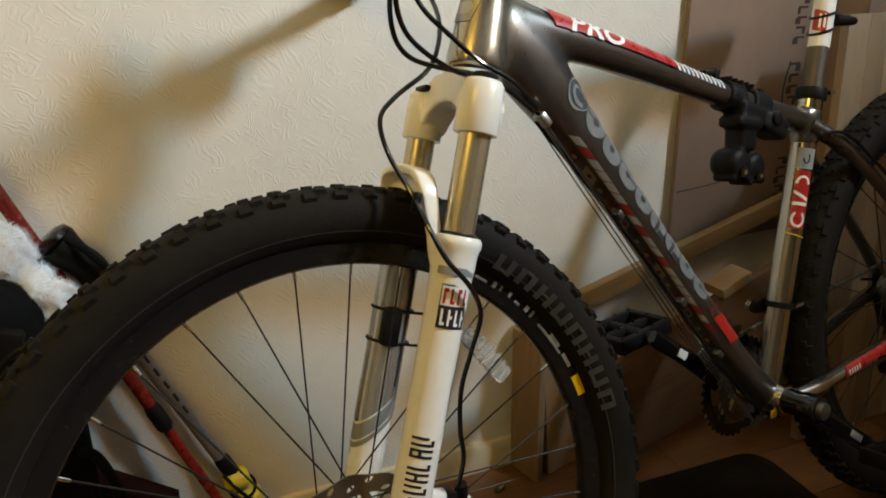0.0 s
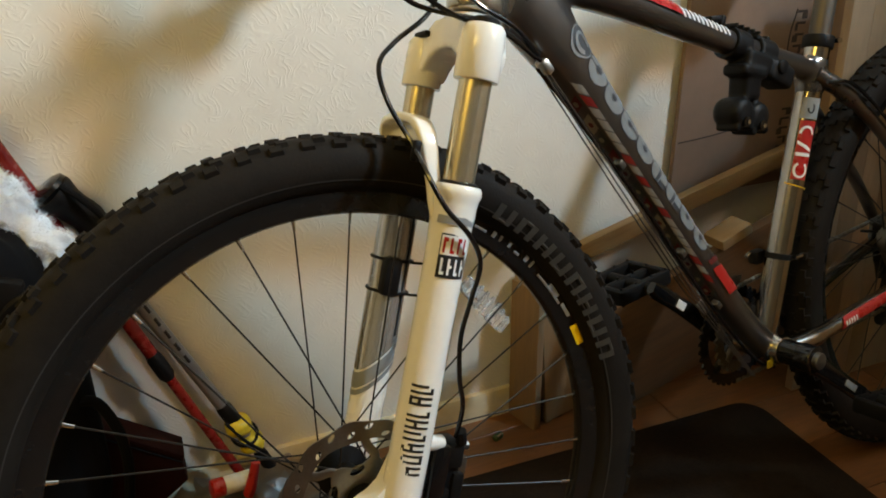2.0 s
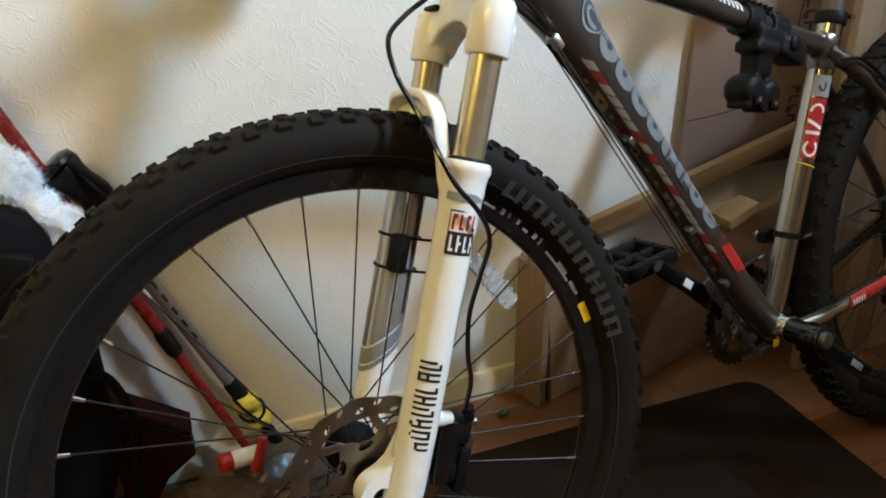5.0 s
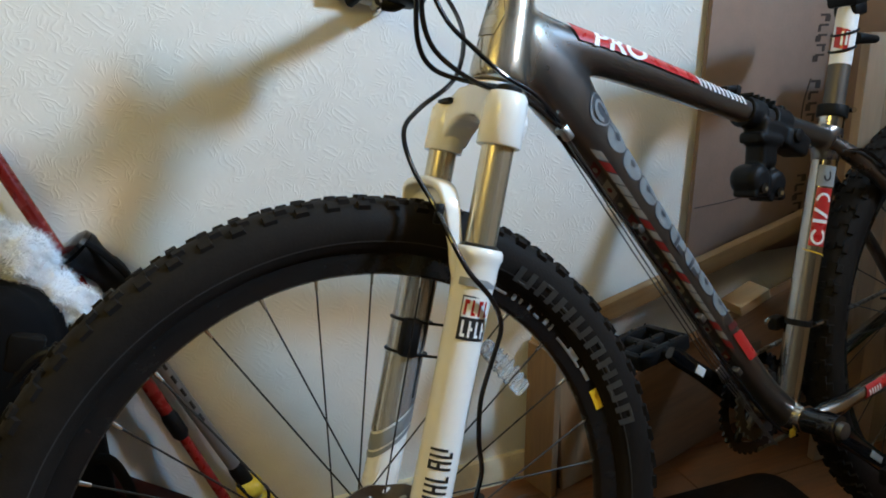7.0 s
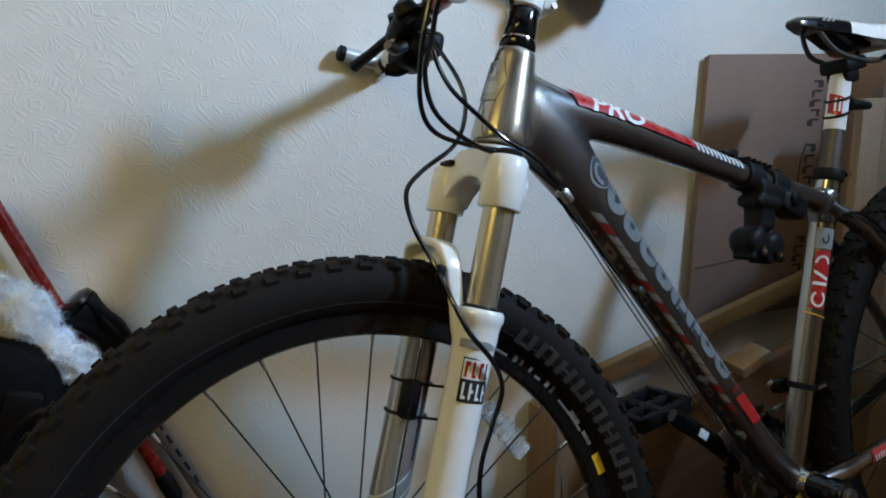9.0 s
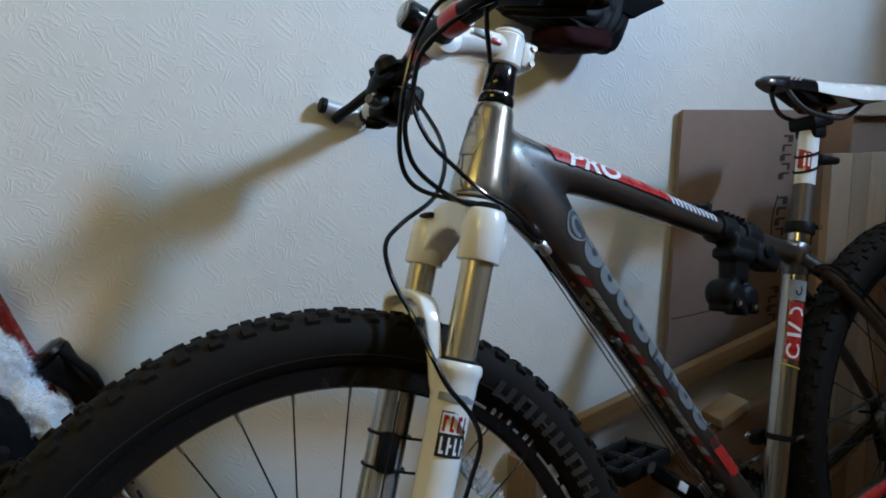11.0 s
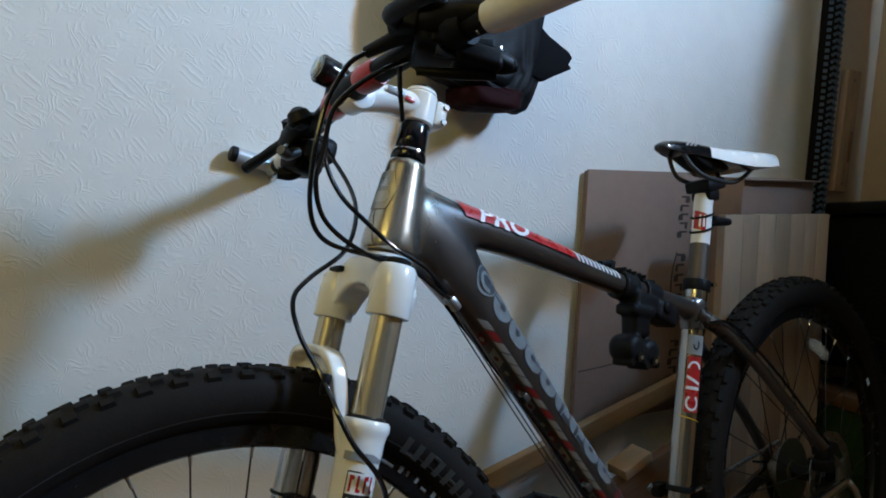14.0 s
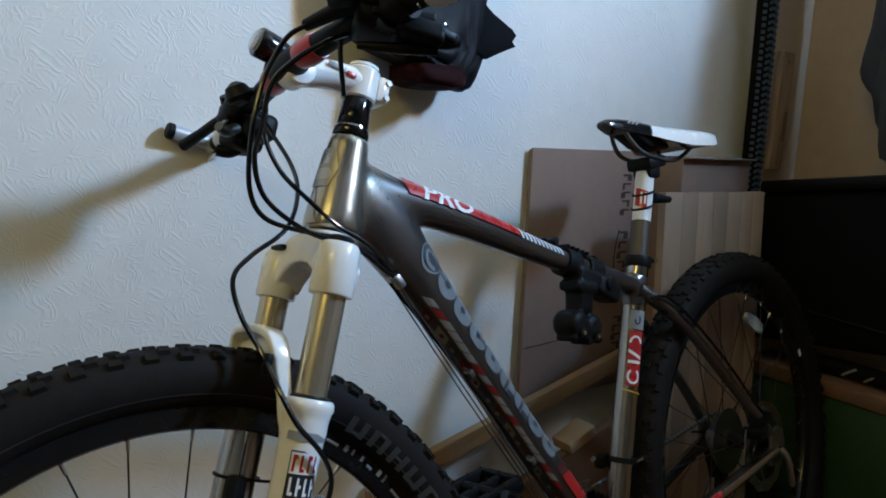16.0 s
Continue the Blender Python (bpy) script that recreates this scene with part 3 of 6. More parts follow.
# tyre and rim prints as plain bars, bent round the side
def side_print(w, name, material, r0, r1, marks, y0, y1, label=""):
    bm = bmesh.new()
    for a0, a1 in marks:
        n = 4
        g = []
        for k in range(n + 1):
            a = radians(a0 + (a1 - a0) * k / n)
            g.append([bm.verts.new((r0 * math.cos(a), y0, r0 * math.sin(a))), bm.verts.new(((r0 + r1) / 2 * math.cos(a), (y0 + y1) / 2 - 0.0006, (r0 + r1) / 2 * math.sin(a))), bm.verts.new((r1 * math.cos(a), y1, r1 * math.sin(a)))])
        for p, q in zip(g, g[1:]):
            for i in range(2):
                bm.faces.new((p[i], q[i], q[i + 1], p[i + 1]))
    return part(name, bm, material, w, label)


# fork ----------------------------------------------------------------
LEG, LEGF = 0.065, 0.019
fork = part("fork", tube([st(0.47, 0, 0), st(0.50, 0, 0), st(0.70, 0, 0)], [0.02, 0.0145, 0.0145], 24), M_BLACK, bike, "white suspension fork with champagne stanchions")


def blended(bm, voxel, rounds):
    """One welded skin: solids joined and their joints filleted."""
    me = bpy.data.meshes.new("rough")
    bmesh.ops.recalc_face_normals(bm, faces=bm.faces)
    bm.to_mesh(me)
    bm.free()
    ob = new("rough", me)
    rm = ob.modifiers.new("weld", "REMESH")
    rm.mode, rm.voxel_size, rm.use_smooth_shade = "VOXEL", voxel, True
    sm = ob.modifiers.new("fillet", "SMOOTH")
    sm.factor, sm.iterations = 0.5, rounds
    out = bpy.data.meshes.new_from_object(ob.evaluated_get(bpy.context.evaluated_depsgraph_get()))
    bpy.data.objects.remove(ob)
    out.polygons.foreach_set("use_smooth", [True] * len(out.polygons))
    return out


def crown_mesh():
    """Forged bridge between the two legs, arched below."""
    out = [(-0.080, 0.452), (-0.066, 0.476), (-0.030, 0.494), (0.030, 0.494), (0.066, 0.476), (0.080, 0.452), (0.074, 0.434), (0.050, 0.434), (0.044, 0.443), (0.033, 0.453), (0.018, 0.460), (0, 0.462), (-0.018, 0.460), (-0.033, 0.453), (-0.044, 0.443), (-0.050, 0.434), (-0.074, 0.434)]
    bm = slab(out, 0.034, m=STEER @ Matrix.Translation((0.014, 0, 0)) @ Matrix.Rotation(radians(90), 4, "Z"))
    rod(st(0.466, 0, 0), st(0.500, 0, 0), 0.031, 32, bm, 0.004, 0.029)
    for s in (-1, 1):
        rod(st(0.434, LEGF, s * LEG), st(0.478, LEGF, s * LEG), 0.0205, 32, bm, 0.004)
    own = bmesh.new()
    own.from_mesh(blended(bm, 0.0022, 14))
    for s in (-1, 1):
        tube([st(q, LEGF, s * LEG) for q in (0.4265, 0.4268, 0.428, 0.46, 0.474, 0.4785, 0.480)], [0.0180, 0.0212, 0.0219, 0.0216, 0.0208, 0.018, 0.010], 36, own)
    return own


part("crown", crown_mesh(), M_WHITE, fork, "white fork crown")
for s in (-1, 1):
    part("stanchion", rod(st(0.24, LEGF, s * LEG), st(0.432, LEGF, s * LEG), 0.016, 40), M_STAN, fork, "champagne metal stanchion tube")
    part("wiper_seal", tube([st(a, LEGF, s * LEG) for a in (0.3235, 0.329, 0.331)], [0.0205, 0.0195, 0.0165], 32), M_BLACK, fork)
    part("top_cap", tube([st(a, LEGF, s * LEG) for a in (0.4795, 0.484, 0.486)], [0.0135, 0.0135, 0.011], 24), M_BLACK, fork)


def lower_leg(s):
    rows = [(0.3280, 0, 0.0192), (0.3275, 0, 0.0225), (0.3245, 0, 0.0244), (0.3190, 0, 0.0249), (0.3145, 0, 0.0232), (0.308, 0, 0.0222), (0.298, 0, 0.0222), (0.290, 0, 0.0212), (0.26, 0, 0.0202), (0.15, 0.001, 0.0200), (0.06, 0.002, 0.0202), (0.0, 0.004, 0.0205), (-0.030, 0.006, 0.0195), (-0.038, 0.006, 0.014)]
    bm = tube([st(a, LEGF + f, s * LEG) for a, f, r in rows], [r for a, f, r in rows], 36)
    # dropout lug with the axle bore
    out = arc(0.048, -0.009, 0.0225, -105, 55, 14) + [(0.0515, 0.0165), (0.0435, 0.0265), (0.0375, 0.044), (0.029, 0.074), (0.010, 0.085), (0.005, -0.03), (0.025, -0.034)]
    hole = arc(0.048, -0.009, 0.0098, 0, 360, 20)[:-1]
    own = bmesh.new()
    rings = []
    for y in (-0.012, 0.012):
        rings.append(([own.verts.new((x, y, z)) for x, z in out], [own.verts.new((x, y, z)) for x, z in hole]))
    for o, h in rings:
        eds = [own.edges.new((o[k], o[(k + 1) % len(o)])) for k in range(len(o))] + [own.edges.new((h[k], h[(k + 1) % len(h)])) for k in range(len(h))]
        bmesh.ops.triangle_fill(own, use_beauty=True, edges=eds)
    for j in (0, 1):
        a, b = rings[0][j], rings[1][j]
        for k in range(len(a)):
            own.faces.new((a[k], a[(k + 1) % len(a)], b[(k + 1) % len(a)], b[k]))
    bmesh.ops.transform(own, matrix=STEER @ Matrix.Translation((0, -s * (LEG - 0.006), 0)), verts=own.verts)
    return merge(bm, own)


near_leg = part("lower_leg", lower_leg(-1), M_WHITE, fork, "white lacquered lower fork leg", angle=45)
far_leg = part("lower_leg", lower_leg(1), M_WHITE, fork, "white lower fork leg with silver sleeve", angle=45)
part("silver_sleeve", tube([st(a, LEGF + 0.001, LEG) for a in (0.146, 0.20, 0.289)], 0.0215, 32, caps=False), M_SILVER, far_leg, "silver foil sleeve on fork leg")
part("axle_shaft", rod(st(-0.009, 0.048, -0.056), st(-0.009, 0.048, 0.056), 0.0088, 20), M_GLOSS, fork)
arch_mid = spline([st(0.298, 0.031, -0.064), st(0.312, 0.038, -0.061), st(0.340, 0.046, -0.0575), st(0.364, 0.052, -0.053), st(0.379, 0.056, -0.042), st(0.3845, 0.058, -0.018), st(0.3845, 0.058, 0.018), st(0.379, 0.056, 0.042), st(0.364, 0.052, 0.053), st(0.340, 0.046, 0.0575), st(0.312, 0.038, 0.061), st(0.298, 0.031, 0.064)], 5)


def strap(points, wide, thin, across, segs=16):
    """A flat band along points: half widths along the given direction, half thickness at right angles."""
    bm = bmesh.new()
    rings = []
    for i, c0 in enumerate(points):
        t = (points[min(i + 1, len(points) - 1)] - points[max(i - 1, 0)]).normalized()
        u = (across - t * across.dot(t)).normalized()
        v = t.cross(u)
        rings.append([bm.verts.new(c0 + u * wide[i] * math.copysign(abs(math.cos(a)) ** 0.4, math.cos(a)) + v * thin * math.copysign(abs(math.sin(a)) ** 0.4, math.sin(a))) for a in [2 * math.pi * k / segs for k in range(segs)]])
    for p, q in zip(rings, rings[1:]):
        for k in range(segs):
            bm.faces.new((p[k], p[(k + 1) % segs], q[(k + 1) % segs], q[k]))
    bm.faces.new(rings[0])
    bm.faces.new(rings[-1])
    return bm


arch_n = len(arch_mid)
arch = strap(arch_mid, [0.0056 + 0.0058 * math.sin(math.pi * k / (arch_n - 1)) ** 1.6 + 0.006 * max(0, 1 - min(k, arch_n - 1 - k) / 7) for k in range(arch_n)], 0.0048, TURN @ STEER_FWD)
slab([(-0.052, 0.346), (-0.052, 0.372), (-0.036, 0.381), (0.036, 0.381), (0.052, 0.372), (0.052, 0.346), (0.036, 0.362), (-0.036, 0.362)], 0.008, 0.001, arch, STEER @ Matrix.Translation((0.048, 0, 0)) @ Matrix.Rotation(radians(90), 4, "Z"))
arch = blended(arch, 0.0016, 3)
part("arch_brace", arch, M_WHITE, fork, "white brace over the tyre")

# frame ---------------------------------------------------------------
SU = Vector((math.cos(radians(73.18)), 0, math.sin(radians(73.18))))
BB = Vector((0, 0, 0.314))
TT = Skin([((-0.432, 0, 0.881), 0.030, 0.021), ((-0.380, 0, 0.862), 0.0270, 0.022), ((-0.30, 0, 0.8405), 0.0220, 0.0215), ((-0.19, 0, 0.8040), 0.0190, 0.0195), ((-0.08, 0, 0.7660), 0.0162, 0.0175), ((0.03, 0, 0.7315), 0.0158, 0.0165), ((0.118, 0, 0.706), 0.0160, 0.0155)], 8, 2.2)
DT = Skin([((-0.428, 0, 0.872), 0.034, 0.024), ((-0.386, 0, 0.824), 0.040, 0.0265), ((-0.333, 0, 0.752), 0.0300, 0.0255), ((-0.249, 0, 0.634), 0.0240, 0.0240), ((-0.149, 0, 0.495), 0.0225, 0.0235), ((-0.06, 0, 0.375), 0.0225, 0.0245), ((0.0, 0, 0.312), 0.022, 0.027)], 8, 2.35)
frame_bm = TT.mesh(32)
DT.mesh(32, frame_bm)
tube([st(a, 0, 0) for a in (0.501, 0.512, 0.530, 0.555, 0.585, 0.604, 0.611)], [0.0325, 0.0322, 0.0306, 0.0278, 0.0242, 0.0228, 0.0225], 40, frame_bm)
tube([BB + SU * 0.372, BB + SU * 0.395, BB + SU * 0.43], [0.0195, 0.0205, 0.0195], 32, frame_bm)


frame_part = part("frame", blended(frame_bm, 0.0028, 36), M_FRAME, bike, "gunmetal grey metallic aluminium frame")
part("seat_tube", rod(BB, BB + SU * 0.452, 0.0180, 36), M_POLISH, frame_part, "polished seat tube")
part("bottom_bracket", rod((0, -0.037, 0.314), (0, 0.037, 0.314), 0.0215, 32, None, 0.002), M_POLISH, frame_part)
for s in (-1, 1):
    stay = spline([(0.108, s * 0.010, 0.702), (0.150, s * 0.030, 0.668), (0.22, s * 0.043, 0.605), (0.33, s * 0.052, 0.495), (0.41, s * 0.064, 0.41), (0.434, s * 0.066, 0.375)], 6)
    part("seat_stay", tube(stay, [0.0125] * 8 + [0.0095] * 15 + [0.009] * 8, 16), M_FRAME, frame_part)
    cs = spline([(0.005, s * 0.028, 0.312), (0.07, s * 0.040, 0.316), (0.17, s * 0.046, 0.330), (0.30, s * 0.058, 0.350), (0.425, s * 0.067, 0.368)], 6)
    part("chain_stay", tube(cs, [0.0145] * 7 + [0.0115] * 18, 16), M_POLISH, frame_part)
    part("dropout", slab([(0.40, 0.345), (0.45, 0.345), (0.462, 0.38), (0.44, 0.41), (0.41, 0.40)], 0.007, 0.001, m=Matrix.Translation((0, s * 0.069, 0))), M_DARKSTEEL, frame_part)


def head_patch(a0, a1, g0, g1, lift):
    """A thin plate bent round the head tube: heights a0 to a1, angles from ahead round to the left."""
    bm = bmesh.new()
    g = []
    for i in range(7):
        a = a0 + (a1 - a0) * i / 6
        r = 0.0300 + (0.0234 - 0.0300) * (a - 0.535) / (0.600 - 0.535) + lift
        w = 1.0 - 0.35 * abs(i - 3) / 3
        mid, half = (g0 + g1) / 2, (g1 - g0) / 2 * w
        g.append([bm.verts.new(st(a, r * math.cos(radians(mid + half * (j / 4 - 1))), -r * math.sin(radians(mid + half * (j / 4 - 1))))) for j in range(9)])
    for p, q in zip(g, g[1:]):
        for k in range(8):
            bm.faces.new((p[k], p[k + 1], q[k + 1], q[k]))
    return bm


badge = part("head_badge", head_patch(0.545, 0.590, -32, 52, 0.0006), M_STEEL, frame_part, "worn metal head badge")
part("badge_field", head_patch(0.553, 0.566, -6, 40, 0.0009), M_BAREALU, badge)
part("badge_field", head_patch(0.571, 0.583, -2, 34, 0.0009), M_POLISH, badge)
part("headset_cup", tube([st(a, 0, 0) for a in (0.611, 0.613, 0.620, 0.622)], [0.0195, 0.0205, 0.0195, 0.017], 32), M_GLOSS, bike)
part("bearing_ring", tube([st(a, 0, 0) for a in (0.6195, 0.6205, 0.6220, 0.6228)], [0.0180, 0.0190, 0.0188, 0.0172], 32), M_CHROME, bike, "bright bearing ring")
part("headset_spacer", tube([st(a, 0, 0) for a in (0.621, 0.623, 0.655, 0.657)], [0.0165, 0.0178, 0.0170, 0.0160], 32), M_GLOSS, bike, "black headset spacers")

# cockpit --------------------------------------------------------------
stem_bm = tube([st(a, 0, 0) for a in (0.655, 0.657, 0.690, 0.693)], [0.018, 0.020, 0.0195, 0.017], 32)
tube(spline([st(0.674, 0.0, 0), st(0.673, 0.030, 0), st(0.667, 0.055, 0), st(0.660, 0.074, 0)], 4), [0.019, 0.018, 0.017, 0.0165, 0.0162, 0.016, 0.016, 0.016, 0.0162, 0.0164, 0.0166, 0.0166, 0.016], 24, stem_bm)
rod(st(0.657, 0.0785, -0.019), st(0.657, 0.0785, 0.014), 0.0170, 28, stem_bm, 0.003)
cuboid((0.016, 0.032, 0.030), (-0.022, 0, 0.674), 0.004, STEER, stem_bm)
stem = part("stem", stem_bm, M_WHITE, bike, "white lacquered handlebar stem")
for z in (0.665, 0.683):
    part("bolt", rod(st(z, -0.026, -0.0185), st(z, -0.026, 0.018), 0.0034, 12), M_DARKSTEEL, stem)
part("top_cap", tube([st(a, 0, 0) for a in (0.693, 0.697, 0.698)], [0.018, 0.017, 0.012], 28), M_WHITE, stem)
BAR = [st(0.690, 0.032, -0.335), st(0.684, 0.052, -0.22), st(0.676, 0.072, -0.13), st(0.664, 0.086, -0.045), st(0.660, 0.086, 0), st(0.657, 0.083, 0.045), st(0.651, 0.074, 0.13), st(0.648, 0.063, 0.21), st(0.6495, 0.054, 0.27), st(0.6515, 0.046, 0.338)]
bar_curve = spline(BAR, 8)
bar = part("handlebar", tube(bar_curve, [0.0112 + 0.0046 * math.exp(-((k - 32) / 9) ** 2) for k in range(73)], 20), M_BLACK, bike, "black riser handlebar with red bands")


def bar_at(lat):
    i = min(range(len(bar_curve)), key=lambda k: abs((TURN.inverted() @ (bar_curve[k] - FOOT)).y - lat))
    j = min(max(i, 1), len(bar_curve) - 2)
    return bar_curve[i], (bar_curve[j + 1] - bar_curve[j - 1]).normalized()


def bar_piece(l0, l1, r, extra=()):
    pts = [bar_at(l0 + (l1 - l0) * k / 8)[0] for k in range(9)]
    keep = [pts[0]]
    for p in pts[1:]:
        if (p - keep[-1]).length > 0.004:
            keep.append(p)
    n = len(keep)
    return tube(keep, [r * 0.88] + [r] * (n - 2) + [r * 0.88], 24)


part("grip", bar_piece(-0.335, -0.205, 0.0162), M_WHITE2, bar, "white rubber grip")
part("grip", bar_piece(0.205, 0.290, 0.0145), M_WHITE2, bar, "white rubber grip near the wall")
horn = part("bar_end", tube([st(0.6520, 0.038, 0.3245), st(0.6518, 0.048, 0.3240), st(0.6500, 0.080, 0.3225), st(0.6482, 0.109, 0.3210)], [0.0100, 0.0112, 0.0108, 0.0108], 24), M_BAREALU, bike, "bare silver bar end beside the wall")
part("end_plug", tube([st(0.6482, 0.1085, 0.3210), st(0.6481, 0.1095, 0.3210), st(0.6477, 0.1165, 0.3206), st(0.6476, 0.1185, 0.3205)], [0.0100, 0.0114, 0.0114, 0.009], 24), M_BLACK, horn, "black plastic end plug")
part("clamp_ring", bar_piece(0.312, 0.334, 0.0160), M_BAREALU, horn, "silver clamp ring")
part("clamp_bolt", rod(st(0.634, 0.050, 0.308), st(0.634, 0.050, 0.330), 0.0045, 12), M_CHROME, horn)
part("red_band", bar_piece(-0.062, -0.030, 0.0154), M_RED, bar, "red printed band on handlebar")
part("red_band", bar_piece(0.018, 0.058, 0.0156), M_RED, bar, "red printed band on handlebar")

# seat ------------------------------------------------------------------
post = part("seatpost", rod(BB + SU * 0.40, BB + SU * 0.612, 0.0150, 32), M_POST, bike, "black and white seatpost")
part("white_sleeve", tube([BB + SU * q for q in (0.517, 0.56, 0.606)], 0.0153, 32, caps=False), M_DECALW, post, "white printed section")
clamp = part("seat_clamp", rod(BB + SU * 0.440, BB + SU * 0.458, 0.0215, 32, None, 0.002), M_BLACK, bike, "black seat clamp with bolt")
part("bolt", rod(BB + SU * 0.449 + Vector((0.012, -0.026, 0)), BB + SU * 0.449 + Vector((0.024, 0.0, 0)), 0.004, 10), M_CHROME, clamp)


def saddle_mesh(z_off=0.0, grow=0.0, flank=0):
    """Long narrow shell: rows from nose to tail of half width, top height and side drop."""
    rows = [(0.004, 0.003, -0.010, 0.003), (0.010, 0.008, -0.005, 0.008), (0.022, 0.013, 0.000, 0.014), (0.045, 0.018, 0.004, 0.021), (0.07, 0.022, 0.006, 0.024), (0.11, 0.028, 0.006, 0.025), (0.15, 0.040, 0.005, 0.029), (0.19, 0.055, 0.006, 0.034),
            (0.225, 0.065, 0.008, 0.034), (0.252, 0.066, 0.009, 0.030), (0.266, 0.057, 0.008, 0.022), (0.272, 0.04, 0.006, 0.012)]
    bm = bmesh.new()
    g = []
    for x, w, z, d in rows:
        ring = []
        for k in range(17):
            a = math.pi * (k / 16)
            c, s = math.cos(a), math.sin(a)
            ring.append(bm.verts.new((0.046 + x, c * (w + grow), 0.962 + z + z_off - d * (1 - s ** 0.55) - 0.010 * math.exp(-(c / 0.25) ** 2) * (0.4 if x > 0.03 else 0))))
        g.append(ring)
    if flank:
        for i in range(5, len(g) - 1):
            for k in (range(0, 3 if i < 6 else 5) if flank > 0 else range(13 if i < 6 else 11, 16)):
                bm.faces.new((g[i][k], g[i][k + 1], g[i + 1][k + 1], g[i + 1][k]))
        bmesh.ops.delete(bm, geom=[v for v in bm.verts if not v.link_faces], context="VERTS")
        return bm
    for p, q in zip(g, g[1:]):
        for k in range(16):
            bm.faces.new((p[k], p[k + 1], q[k + 1], q[k]))
    bm.faces.new(g[0])
    bm.faces.new(g[-1])
    under = [[r[0], r[-1]] for r in g]
    for p, q in zip(under, under[1:]):
        bm.faces.new((p[0], q[0], q[1], p[1]))
    return bm


SADDLE = Matrix.Translation((0.18, 0, 0.94)) @ Matrix.Rotation(radians(6.0), 4, "Y") @ Matrix.Translation((-0.18, 0, -0.94))
saddle = part("saddle", saddle_mesh(), M_GLOSS, bike, "black and white racing saddle", SADDLE, angle=50)
for k in range(3):
    part("saddle_print", cuboid((0.006, 0.0012, 0.007), (0, 0, 0), 0.0004, Matrix.Translation((0.104 + k * 0.0095, -0.0205 - 0.0008 * k, 0.9605)) @ Matrix.Rotation(radians(35), 4, "X")), M_DECALW, saddle)


for s in (-1, 1):
    part("saddle_flank", saddle_mesh(0.0006, 0.0014, s), M_WHITE, saddle, "white glossy side panel")
    rail = spline([(0.100, s * 0.012, 0.948), (0.120, s * 0.018, 0.926), (0.15, s * 0.022, 0.913), (0.22, s * 0.022, 0.911), (0.255, s * 0.024, 0.922), (0.284, s * 0.034, 0.946)], 5)
    part("saddle_rail", tube(rail, 0.0036, 10), M_DARKSTEEL, saddle)
part("saddle_base", slab([(0.085, 0.952), (0.270, 0.954), (0.250, 0.946), (0.215, 0.930), (0.160, 0.928), (0.120, 0.942)], 0.044, 0.006), M_BLACK, saddle, "black plastic saddle base")
headc = cuboid((0.052, 0.046, 0.020), (0, 0, 0), 0.005, Matrix.Translation((0.180, 0, 0.905)) @ Matrix.Rotation(radians(-8), 4, "Y"))
cuboid((0.032, 0.036, 0.022), (0, 0, 0), 0.006, Matrix.Translation((0.178, 0, 0.889)), headc)
part("seatpost_head", headc, M_BLACK, post)

# drivetrain ---------------------------------------------------------------
def crank_arm(y, ang, ln=0.172):
    """Tapered forged arm from the axle, turned by ang degrees from the rear, downwards positive."""
    bm = bmesh.new()
    rows = [(0.0, 0.0185, 0.011), (0.02, 0.0175, 0.010), (0.06, 0.0145, 0.0085), (0.12, 0.0125, 0.0075), (ln, 0.0135, 0.007), (ln + 0.011, 0.009, 0.006)]
    g = []
    for x, h, w in rows:
        g.append([bm.verts.new((x, math.copysign(abs(math.cos(a)) ** 0.6, math.cos(a)) * w, math.copysign(abs(math.sin(a)) ** 0.6, math.sin(a)) * h)) for a in [2 * math.pi * k / 20 for k in range(20)]])
    for p, q in zip(g, g[1:]):
        for k in range(20):
            bm.faces.new((p[k], p[(k + 1) % 20], q[(k + 1) % 20], q[k]))
    bm.faces.new(g[0])
    bm.faces.new(g[-1])
    rod((0, -0.012, 0), (0, 0.012, 0), 0.0205, 28, bm, 0.002)
    bmesh.ops.transform(bm, matrix=Matrix.Translation((0, y, 0.314)) @ Matrix.Rotation(radians(ang), 4, "Y"), verts=bm.verts)
    return bm


CR = 38.0
crank = part("crankset", rod((0, -0.062, 0.314), (0, 0.07, 0.314), 0.0185, 28), M_GLOSS, bike, "black crankset with two chainrings")
part("crank_arm", crank_arm(-0.074, CR), M_GLOSS, crank, "black crank arm")
part("crank_arm", crank_arm(0.080, CR + 180), M_GLOSS, crank, "black crank arm")
part("crank_bolt", rod((0, -0.094, 0.314), (0, -0.080, 0.314), 0.0125, 24, None, 0.002), M_DARKSTEEL, crank, "grey steel crank bolt cap")
far_dir = Vector((math.cos(radians(CR + 180)), 0, -math.sin(radians(CR + 180))))


